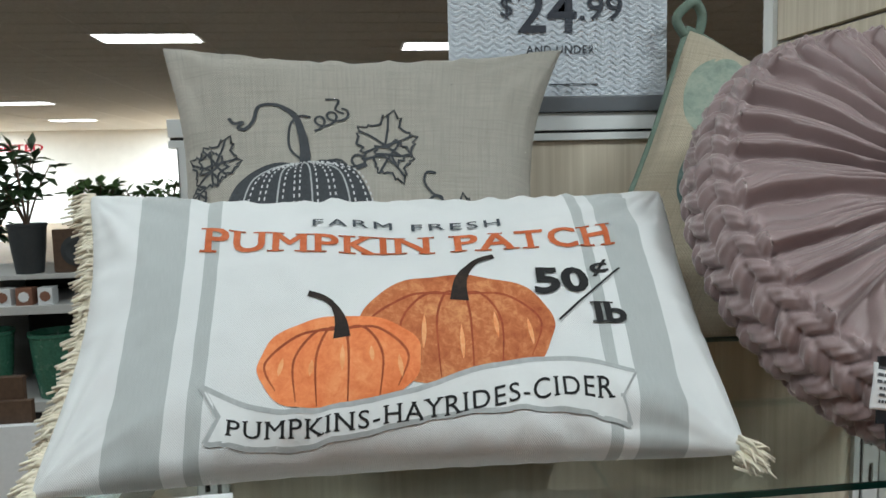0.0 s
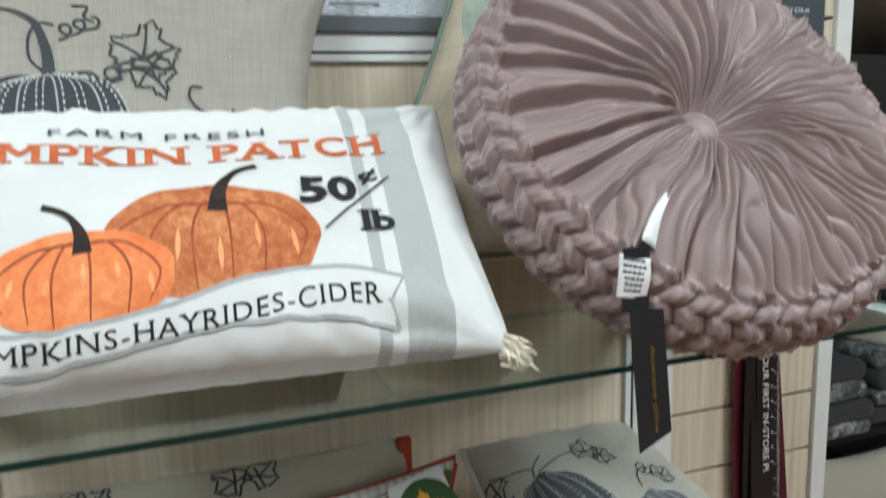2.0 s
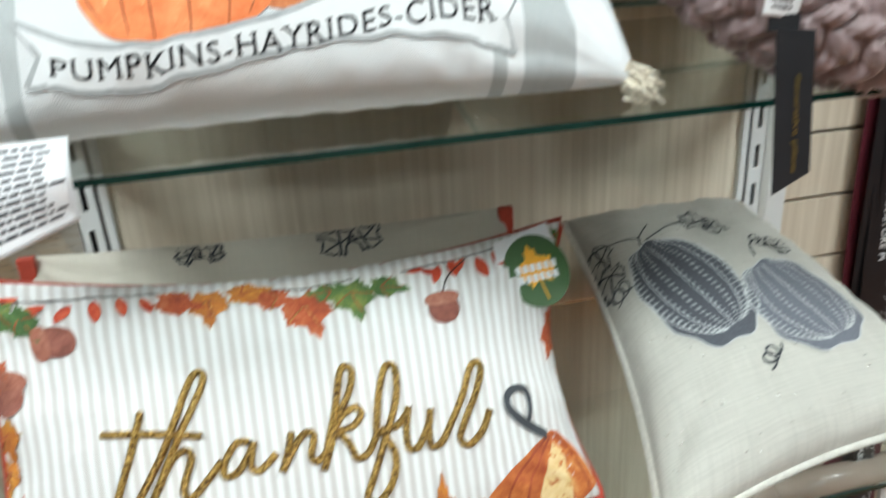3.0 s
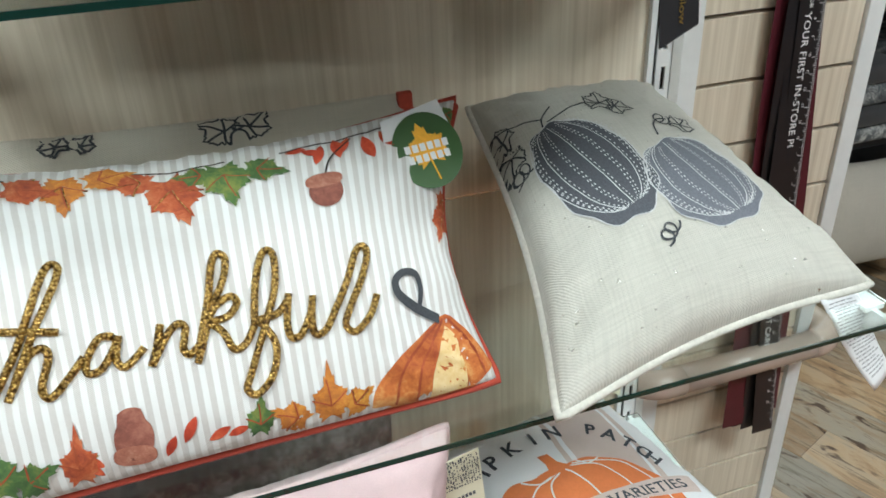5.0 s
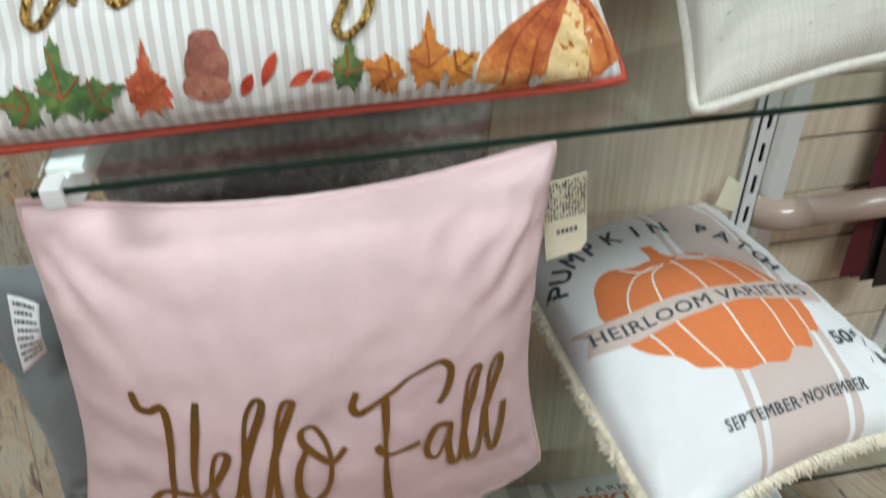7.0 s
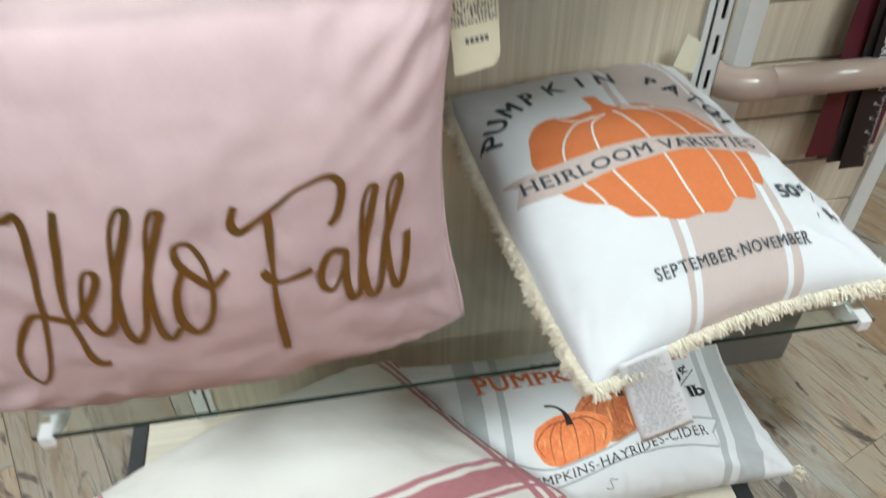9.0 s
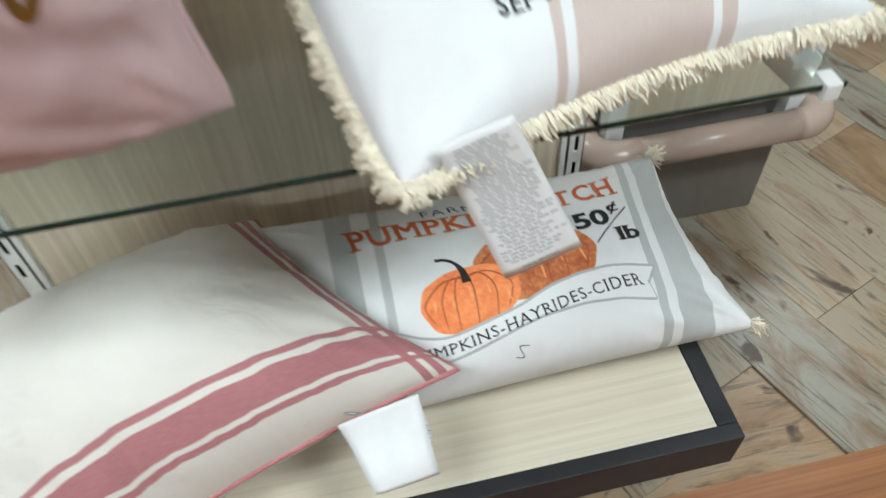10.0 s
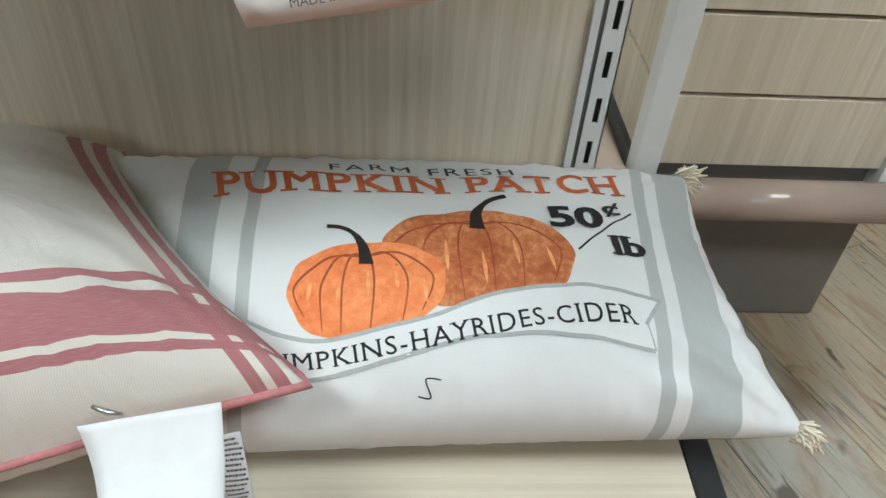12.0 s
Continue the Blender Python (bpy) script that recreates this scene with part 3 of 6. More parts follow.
# square slat tower behind the bay
tower = empty("slat_tower")
TX0, TX1, TY0, TY1, TZ1 = 0.086, 0.428, 0.080, 0.420, 2.25
for x, y in ((TX0, TY0), (TX1 - 0.030, TY0), (TX0, TY1 - 0.030), (TX1 - 0.030, TY1 - 0.030)):
    part("corner_post", box(x, y, 0.20, x + 0.030, y + 0.030, TZ1, 0.002), M["white"], tower, "white square corner post")
part("core", box(TX0 + 0.026, TY0 + 0.026, 0.20, TX1 - 0.026, TY1 - 0.026, TZ1 - 0.02), M["groove"], tower, "grey metal groove lining")
step = 0.0986
k = -11
while True:
    top, low = 1.231 - step * k - 0.003, 1.231 - step * (k + 1) + 0.003
    k += 1
    if low < 0.2:
        low = 0.205
    if top < 0.26:
        break
    part("slat_board", box(TX0 + 0.0305, TY0 + 0.008, low, TX1 - 0.0305, TY0 + 0.0255, top, 0.001), M["laminate"], tower)
    part("slat_board", box(TX0 + 0.008, TY0 + 0.0305, low, TX0 + 0.0255, TY1 - 0.0305, top, 0.001), M["laminate"], tower)
part("kick_base", box(TX0 - 0.02, TY0 - 0.005, 0.0, TX1 - 0.028, TY1 - 0.03, 0.20, 0.006), M["kick"], tower, "dark brown-grey kick base")
tagged(tower, "pale laminate slat tower with white corner posts", "display tower")


def bumper(z, r, x0, x1, y):
    """A rounded bumper tube that wraps the tower's front, with moulded elbows."""
    root = empty("bumper_rail", (0, 0, z))
    rr = 0.045
    arc = [(x0 + rr - rr * math.sin(a), y + rr - rr * math.cos(a), 0) for a in [i * math.pi / 16 for i in range(9)]]
    part("elbow", sweep([(x0 + rr + 0.03, y, 0)] + arc + [(x0, TY1, 0)], r + 0.0012, 20), M["tube"], root, smooth=True)
    arc2 = [(x1 - rr + rr * math.sin(a), y + rr - rr * math.cos(a), 0) for a in [i * math.pi / 16 for i in range(9)]]
    part("elbow", sweep([(x1 - rr - 0.012, y, 0)] + arc2 + [(x1, TY1, 0)], r + 0.0012, 20), M["tube"], root, smooth=True)
    part("tube", sweep([(x0 + rr + 0.031, y, 0), (x1 - rr - 0.013, y, 0)], r, 20), M["tube"], root, smooth=True)
    tagged(root, "glossy taupe plastic bumper rail on the slat tower", "bumper rail", "bumper rails")


bumper(0.735, 0.0235, 0.052, 0.450, 0.040)
bumper(0.232, 0.0255, 0.052, 0.450, 0.040)

# ---- cushions, top shelf ----
GREY = (0.46, 0.49, 0.49)
ROSE = (0.46, 0.17, 0.19)
COT = dict(
    p_white=cloth("printed_white_cotton", (0.77, 0.785, 0.79), bands=((0, -0.188, -0.151, GREY), (0, -0.137, -0.127, GREY), (0, 0.134, 0.143, GREY), (0, 0.154, 0.188, GREY))),
    p_deck=cloth("printed_white_cotton_deck", (0.77, 0.785, 0.79), shear=0.22, bands=((0, -0.200, -0.168, GREY), (0, -0.146, -0.135, GREY), (0, 0.177, 0.189, GREY), (0, 0.202, 0.246, GREY))),
    linen=cloth("grey_beige_linen", (0.47, 0.44, 0.385), threads=2600, weave=0.9, slub=0.4, glitter=0.03),
    natural=cloth("natural_linen", (0.55, 0.475, 0.36), threads=2200, weave=0.8, slub=0.45),
    silver=cloth("cream_glitter_linen", (0.60, 0.58, 0.52), threads=2400, weave=0.45, slub=0.3, glitter=0.06),
    ticking=cloth("ticking_cotton", (0.80, 0.80, 0.79), ticking=(0.0088, (0.60, 0.57, 0.545)), crease=0.45),
    cream=cloth("cream_canvas", (0.62, 0.58, 0.49), threads=2200, weave=0.7, slub=0.15),
    heirloom=cloth("banded_white_cotton", (0.80, 0.81, 0.83), shear=0.17, bands=((0, -0.027, -0.020, (0.60, 0.49, 0.45)), (0, -0.013, 0.076, (0.60, 0.49, 0.45)), (0, 0.082, 0.092, (0.60, 0.49, 0.45)))),
    redstripe=cloth("white_red_stripe_cotton", (0.78, 0.75, 0.70), crease=0.6, bands=((1, -0.114, -0.107, ROSE), (1, -0.148, -0.121, ROSE), (1, -0.157, -0.152, ROSE), (0, 0.220, 0.229, ROSE), (0, 0.235, 0.244, ROSE), (0, -0.230, -0.222, ROSE), (0, -0.245, -0.237, ROSE))),
    greystuff=cloth("grey_cotton", (0.17, 0.19, 0.20), crease=0.5),
    mottled=speckled("mottled_plush", (0.16, 0.135, 0.125), (0.40, 0.36, 0.34), (0.05, 0.04, 0.04), 60),
)
M["pink"] = velvet("pink_velvet", (0.635, 0.455, 0.465), 0.3, (1, 0.93, 0.93))
M["mauve"] = velvet("mauve_velvet", (0.300, 0.215, 0.216), 1.0, (1.0, 0.92, 0.91))
M["mauve"].node_tree.nodes["Principled BSDF"].inputs["Roughness"].default_value = 0.42
M["mauve"].node_tree.nodes["Principled BSDF"].inputs["Specular IOR Level"].default_value = 0.6
M["fringe"] = ink("cream_fringe_cotton", (0.78, 0.71, 0.58), 0.9)
M["red_piping"] = ink("rust_red_piping", (0.42, 0.055, 0.03))
M["green_welt"] = ink("sage_green_welt", (0.16, 0.22, 0.18))
M["pink_piping"] = velvet("pink_piping_velvet", (0.64, 0.45, 0.46), 0.4)
M["cream_piping"] = ink("cream_piping", (0.62, 0.60, 0.54))
M["rose_piping"] = ink("rose_piping", (0.50, 0.20, 0.21))


def cushion_thing(name, at, label, category="cushion", group=""):
    return tagged(empty(name, at), label, category, group)


def child_fix(root):
    """The parts are built in world metres: take off the root's place."""
    inv = Matrix.Translation(-root.location)
    for ch in root.children:
        ch.matrix_parent_inverse = inv


P1 = Cushion((-0.820, -0.375, 1.533), (-0.360, -0.385, 1.534), (-0.345, -0.195, 1.704), (-0.823, -0.215, 1.714), 0.060, back=0.6, inset=(0.10, 0.03, 0.0, 0.20), power=0.42, seed=1, wrinkle=0.0042, ears=0.07)
P2 = Cushion((-0.420, -0.335, 0.258), (0.125, -0.335, 0.291), (0.082, -0.075, 0.347), (-0.480, -0.085, 0.361), 0.095, back=0.72, inset=(0.06, 0.12, -0.03, 0.08), power=0.45, seed=2, wrinkle=0.0062, ears=0.09)
CB = Cushion((-0.775, -0.200, 1.540), (-0.430, -0.200, 1.540), (-0.385, -0.030, 1.852), (-0.803, -0.030, 1.857), 0.055, inset=(0.06, 0.14, 0.0, 0.10), seed=3, ears=0.075, wrinkle=0.0055)
CC = Cushion((-0.430, -0.130, 1.545), (-0.020, -0.165, 1.540), (0.060, -0.040, 1.730), (-0.246, -0.020, 1.877), 0.045, inset=0.04, seed=4)
CF = Cushion((-0.815, -0.372, 1.192), (-0.364, -0.365, 1.192), (-0.332, -0.190, 1.371), (-0.840, -0.200, 1.395), 0.055, back=0.7, inset=(0.06, 0.06, -0.03, 0.20), power=0.36, seed=5, pinch=0.08, wrinkle=0.0055)
CG = Cushion((-0.349, -0.430, 1.196), (0.006, -0.368, 1.194), (-0.053, -0.030, 1.297), (-0.277, -0.050, 1.308), 0.060, back=0.4, inset=0.05, power=0.38, seed=6, wrinkle=0.004)
CH = Cushion((-0.845, -0.160, 1.198), (-0.345, -0.160, 1.198), (-0.337, -0.030, 1.330), (-0.848, -0.045, 1.352), 0.035, seed=7)
CI = Cushion((-0.855, -0.365, 0.743), (-0.393, -0.343, 0.756), (-0.399, -0.335, 1.137), (-0.792, -0.335, 1.139), 0.098, back=0.5, inset=(0.10, 0.10, 0.0, 0.12), seed=8, wrinkle=0.0070, soft=0.03, ears=0.03)
CJ = Cushion((-0.309, -0.470, 0.778), (0.029, -0.397, 0.785), (-0.075, -0.012, 0.814), (-0.369, -0.080, 0.838), 0.075, back=0.35, inset=(-0.07, 0.06, 0.06, 0.05), power=0.42, seed=9, wrinkle=0.0045)
CM = Cushion((-0.740, -0.470, 0.250), (-0.255, -0.352, 0.375), (-0.455, -0.060, 0.345), (-0.930, -0.190, 0.270), 0.165, back=0.42, inset=0.06, power=0.45, seed=10, wrinkle=0.0075, soft=0.0)
CK = Cushion((-0.80, -0.18, 0.760), (-0.40, -0.18, 0.760), (-0.40, -0.17, 1.150), (-0.80, -0.17, 1.150), 0.05, seed=11)
CX = Cushion((-0.880, -0.30, 0.760), (-0.66, -0.28, 0.760), (-0.66, -0.28, 1.06), (-0.875, -0.30, 1.06), 0.05, seed=12)

pumpkin_cushion = cushion_thing("lumbar_cushion", (-0.55, -0.30, Z3), "white lumbar cushion with orange pumpkin print and grey stripes", group="pumpkin print lumbar cushions")
P1.body("cover", COT["p_white"], pumpkin_cushion, 120, 80)
deck_cushion = cushion_thing("lumbar_cushion", (-0.14, -0.20, DECK), "white lumbar cushion with orange pumpkin print lying on the base deck", group="pumpkin print lumbar cushions")
P2.body("cover", COT["p_deck"], deck_cushion, 120, 80)
grey_cushion = cushion_thing("throw_cushion", (-0.57, -0.12, Z3), "grey linen cushion with dark embroidered pumpkin, leaning on the back panel")
CB.body("cover", COT["linen"], grey_cushion)
sage_cushion = cushion_thing("throw_cushion", (-0.12, -0.1, Z3), "natural linen cushion with sage watercolour pumpkin and green welt")
CC.body("cover", COT["natural"], sage_cushion)
CC.piping(M["green_welt"], sage_cushion, 0.0038, "sage green welt")
thankful = cushion_thing("lumbar_cushion", (-0.58, -0.28, Z2), "ticking striped lumbar cushion with gold script, autumn leaves and red piping")
CF.body("cover", COT["ticking"], thankful, 72, 48)
CF.piping(M["red_piping"], thankful, 0.0042, "rust red piping")
silver = cushion_thing("throw_cushion", (-0.16, -0.22, Z2), "cream glitter linen cushion with two grey pumpkins, lying tilted")
CG.body("cover", COT["silver"], silver)
CG.piping(M["cream_piping"], silver, 0.0042, "cream piping")
leafback = cushion_thing("throw_cushion", (-0.58, -0.09, Z2), "cream canvas cushion with stitched leaves and red corner tabs")
CH.body("cover", COT["cream"], leafback)
pink = cushion_thing("throw_cushion", (-0.58, -0.32, Z1), "pale pink velvet cushion with gold script and pink piping")
CI.body("cover", M["pink"], pink, 64, 56)
CI.piping(M["pink_piping"], pink, 0.0034, "darker pink velvet piping")
heirloom = cushion_thing("throw_cushion", (-0.14, -0.25, Z1), "white cotton cushion with flat orange pumpkin print and cream fringe")
CJ.body("cover", COT["heirloom"], heirloom, 64, 52)
stripe = cushion_thing("throw_cushion", (-0.55, -0.25, DECK), "off-white cotton cushion with woven rose red stripes on the deck")
CM.body("cover", COT["redstripe"], stripe, 64, 52)
CM.piping(M["rose_piping"], stripe, 0.0035, "rose red piping")
plush = cushion_thing("throw_cushion", (-0.62, -0.15, Z1), "mottled grey-brown plush cushion behind the pink one")
CK.body("cover", COT["mottled"], plush)
slate = cushion_thing("throw_cushion", (-0.82, -0.2, Z1), "slate grey cotton cushion standing behind the pink one")
CX.body("cover", COT["greystuff"], slate)

# ---- prints and stitching on the cushions ----
INK = dict(
    rust=speckled("rust_letter_ink", (0.56, 0.13, 0.045), (0.66, 0.20, 0.09), (0.50, 0.10, 0.03), 300),
    orange=speckled("bright_pumpkin_paint", (0.86, 0.255, 0.09), (0.95, 0.38, 0.16), (0.74, 0.17, 0.05), 120),
    brown=speckled("russet_pumpkin_paint", (0.55, 0.165, 0.06), (0.78, 0.36, 0.15), (0.36, 0.075, 0.025), 150),
    rib=speckled("rib_paint", (0.36, 0.07, 0.025), (0.50, 0.12, 0.04), (0.24, 0.05, 0.02), 200),
    light=speckled("pumpkin_highlight_paint", (0.88, 0.38, 0.16), (0.95, 0.50, 0.25), (0.78, 0.25, 0.08), 200),
    stem=speckled("black_brown_stem_paint", (0.022, 0.014, 0.012), (0.05, 0.03, 0.02), (0.01, 0.008, 0.007), 200),
    black=ink("black_letter_ink", (0.015, 0.015, 0.017)),
    grey=ink("ribbon_grey_ink", (0.42, 0.44, 0.445)),
    band=ink("ribbon_white_ink", (0.76, 0.775, 0.78), vary=0.02),
    slate=ink("slate_letter_ink", (0.055, 0.065, 0.08)),
    charcoal=ink("charcoal_ink", (0.052, 0.057, 0.065), vary=0.25, scale=500),
    thread=ink("white_thread", (0.62, 0.63, 0.64)),
    steelblue=ink("grey_blue_applique", (0.155, 0.165, 0.195), vary=0.25, scale=600),
    steelblue_dark=ink("dark_grey_applique", (0.085, 0.092, 0.108), vary=0.3, scale=600),
    flat_orange=ink("flat_orange_ink", (0.70, 0.20, 0.065), vary=0.05),
    blush=ink("blush_ribbon_ink", (0.60, 0.49, 0.45), vary=0.05),
    sage=speckled("sage_watercolour", (0.30, 0.36, 0.30), (0.42, 0.44, 0.36), (0.17, 0.24, 0.20), 60),
    teal=speckled("dark_teal_watercolour", (0.09, 0.15, 0.145), (0.20, 0.27, 0.25), (0.04, 0.075, 0.08), 60),
    leaf_orange=speckled("orange_leaf_paint", (0.55, 0.19, 0.03), (0.72, 0.36, 0.06), (0.30, 0.09, 0.03), 130),
    leaf_rust=speckled("rust_leaf_paint", (0.45, 0.09, 0.03), (0.62, 0.22, 0.10), (0.20, 0.03, 0.02), 130),
    leaf_green=speckled("green_leaf_paint", (0.075, 0.155, 0.045), (0.25, 0.27, 0.06), (0.025, 0.06, 0.025), 110),
    leaf_red=speckled("red_leaf_paint", (0.55, 0.065, 0.025), (0.68, 0.16, 0.07), (0.36, 0.03, 0.015), 150),
    acorn=speckled("acorn_paint", (0.26, 0.085, 0.06), (0.40, 0.16, 0.11), (0.13, 0.04, 0.03), 120),
    acorn_cap=speckled("acorn_cap_paint", (0.36, 0.13, 0.085), (0.50, 0.24, 0.17), (0.22, 0.07, 0.045), 260),
    gourd=speckled("striped_gourd_paint", (0.58, 0.17, 0.04), (0.80, 0.50, 0.18), (0.34, 0.06, 0.02), 70),
    gourd_pale=speckled("pale_gourd_paint", (0.72, 0.50, 0.22), (0.82, 0.64, 0.36), (0.56, 0.30, 0.10), 80),
    gold=plain("gold_print", (0.30, 0.185, 0.055), 0.32, 0.75, vary=0.1, scale=300),
)


def beads():
    m = Mat("gold_bead_cord", 0.3, 0.85)
    co = m.coords("Object")
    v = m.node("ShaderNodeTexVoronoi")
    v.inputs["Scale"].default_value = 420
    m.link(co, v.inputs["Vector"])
    # bright bead tops and shaded crevices between beads are painted into the gold
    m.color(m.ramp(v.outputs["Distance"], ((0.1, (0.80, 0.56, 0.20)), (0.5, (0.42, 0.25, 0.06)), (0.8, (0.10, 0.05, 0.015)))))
    m.bump(v.outputs["Distance"], 1.0, -0.0015)
    return m.m


INK["beads"] = beads()
mm = lambda pts: [(p[0] * 0.001, p[1] * 0.001) for p in pts]


def blob(cx, cy, rx, ry, n=40, power=2.0, wobble=0.0, tilt=0.0):
    """A closed rounded outline."""
    out = []
    for i in range(n):
        a = 2 * math.pi * i / n
        k = (abs(math.cos(a)) ** power + abs(math.sin(a)) ** power) ** (-1 / power) * (1 + wobble * math.sin(a * 7 + cx))
        x, y = rx * k * math.cos(a), ry * k * math.sin(a)
        out.append((cx + x * math.cos(tilt) - y * math.sin(tilt), cy + x * math.sin(tilt) + y * math.cos(tilt)))
    return out


def maple(cx, cy, size, turn, lobes=5, slim=1.0):
    """A lobed leaf outline; turn: degrees of its tip from up."""
    ring = []
    span = 118 if lobes == 5 else 70
    for k in range(lobes):
        a = -span + 2 * span * k / (lobes - 1)
        ln = 1.0 - 0.45 * abs(a) / span
        for da, r in ((-20, 0.60), (-14, 0.74 * ln + 0.1), (-10, 0.72 * ln + 0.06), (0, ln), (10, 0.72 * ln + 0.06), (14, 0.74 * ln + 0.1), (20, 0.60)):
            ring.append((a + da, r * (0.95 if abs(da) == 17 else 1)))
    ring += [(160, 0.30), (180, 0.26), (200, 0.30)]
    out = []
    for a, r in ring:
        t = math.radians(90 - a)
        x, y = r * size * math.cos(t) * slim, r * size * math.sin(t)
        b = math.radians(-turn)
        out.append((cx + x * math.cos(b) - y * math.sin(b), cy + x * math.sin(b) + y * math.cos(b)))
    return out


def veins(cx, cy, size, turn, lobes=5):
    span = 118 if lobes == 5 else 70
    out = []
    for k in range(lobes):
        a = -span + 2 * span * k / (lobes - 1) + turn
        ln = (1.0 - 0.45 * abs(a - turn) / span) * 0.85 * size
        t = math.radians(90 - a)
        out.append([(cx + ln * f * math.cos(t + 0.12 * f), cy + ln * f * math.sin(t + 0.12 * f)) for f in (0, 0.25, 0.5, 0.75, 1.0)])
    return out


def spiral(x, y, r, loops, dx, dy=0.0, n=14):
    """A curling tendril."""
    return [(x + dx * i / n + r * math.sin(2 * math.pi * i / n), y + dy * i / n + r * (1 - math.cos(2 * math.pi * i / n))) for i in range(int(n * loops) + 1)]


def meridians(cx, cy, w, h, count, top=0.86, foot=1.0, spread=0.95):
    """Rib lines of a pumpkin from its crown down."""
    out = []
    for k in range(count):
        f = -1 + 2 * k / (count - 1)
        a = w / 2 * math.sin(f * math.pi / 2 * spread)
        out.append([(cx + a * math.sin(math.pi * (0.08 + 0.92 * s * foot)) ** 0.8, cy + h / 2 * top * math.cos(math.pi * (0.06 + 0.9 * s * foot)) + h * 0.03) for s in [j / 14 for j in range(15)]])
    return out


def pumpkin_print(c, T, root, cx, cy, w, h, skin, stem_path, stem_w, level, crown):
    """A painted pumpkin: skin with lobed outline, ribs that spread from the crown, light patches and stem."""
    n = 120
    ring = []
    for i in range(n):
        a = 2 * math.pi * i / n
        k = (abs(math.cos(a)) ** 2.35 + abs(math.sin(a)) ** 2.35) ** (-1 / 2.35)
        k *= 1 + 0.014 * math.cos(a * 9 + cx)
        y = math.sin(a)
        if y < -0.3:
            k *= 1 - 0.05 * math.exp(-(math.cos(a) / 0.5) ** 2)
        ring.append(T(cx + w / 2 * k * math.cos(a) * (1 - 0.10 * max(0.0, -y)), cy + h / 2 * k * y))
    body = flat_shape(c, [ring], "pumpkin_print", skin, root, level)
    rng = random.Random(int(cx * 10))
    for f in (-0.86, -0.60, -0.24, 0.12, 0.46, 0.80):
        f += rng.uniform(-0.05, 0.05)
        foot = (cx + w * 0.47 * f * (0.92 if abs(f) > 0.7 else 1.0), cy - h * 0.44 * math.sqrt(max(0.05, 1 - (f * 0.95) ** 2)))
        side = cx + w * 0.50 * f * 1.02
        path = line_of(T, [crown, ((crown[0] * 0.45 + side * 0.55), crown[1] + h * 0.03 * (1 - abs(f))), (side, cy + h * 0.06), foot], 8)
        strokes(c, [path], lambda q: 0.0006 + 0.0011 * math.sin(math.pi * min(1, q * 0.9 + 0.1)), "pumpkin_rib", INK["rib"], root, level + 0.00025)
    hl = []
    for f in (-0.78, -0.42, -0.05, 0.30, 0.64):
        x0 = cx + w * 0.5 * f + w * 0.04
        y0 = cy + h * rng.uniform(0.02, 0.2)
        ln = h * rng.uniform(0.16, 0.32)
        hl.append([T(x0 + w * 0.03 * f * q, y0 - ln * q) for q in [j / 7 for j in range(8)]])
    strokes(c, hl, lambda q: 0.0032 * math.sin(math.pi * min(1, max(0, q))) ** 0.8, "pumpkin_highlights", INK["light"], root, level + 0.00022)["kind"] = "stuff"
    sp = smooth_path([(*T(*p), 0) for p in stem_path], 5)
    strokes(c, [[(p.x, p.y) for p in sp]], lambda q: 0.001 * stem_w * (1.0 - 0.66 * min(1, q * 2.0) + 0.12 * max(0, q - 0.8)), "pumpkin_stem", INK["stem"], root, level + 0.0004)
    return body


def curve_of(T, pts):
    """A baseline through points (mm): a function of 0..1 that gives the height, and the ends."""
    q = [T(*p) for p in pts]

    def f(k):
        x = q[0][0] + k * (q[-1][0] - q[0][0])
        for a, b in zip(q, q[1:]):
            if x <= b[0] or b is q[-1]:
                t = (x - a[0]) / (b[0] - a[0])
                t = max(0.0, min(1.0, t))
                return a[1] + (b[1] - a[1]) * t
        return q[-1][1]
    ks = [i / 24 for i in range(25)]
    vals = [f(k) for k in ks]
    for _ in range(3):
        vals = [vals[0]] + [(vals[i - 1] + 2 * vals[i] + vals[i + 1]) / 4 for i in range(1, 24)] + [vals[-1]]

    def g(k):
        u = max(0, min(0.9999, k)) * 24
        i = int(u)
        return vals[i] + (vals[i + 1] - vals[i]) * (u - i)
    return q[0][0], q[-1][0], g


def line_of(T, pts, steps=6):
    return [(p.x, p.y) for p in smooth_path([(*T(*p), 0) for p in pts], steps)]


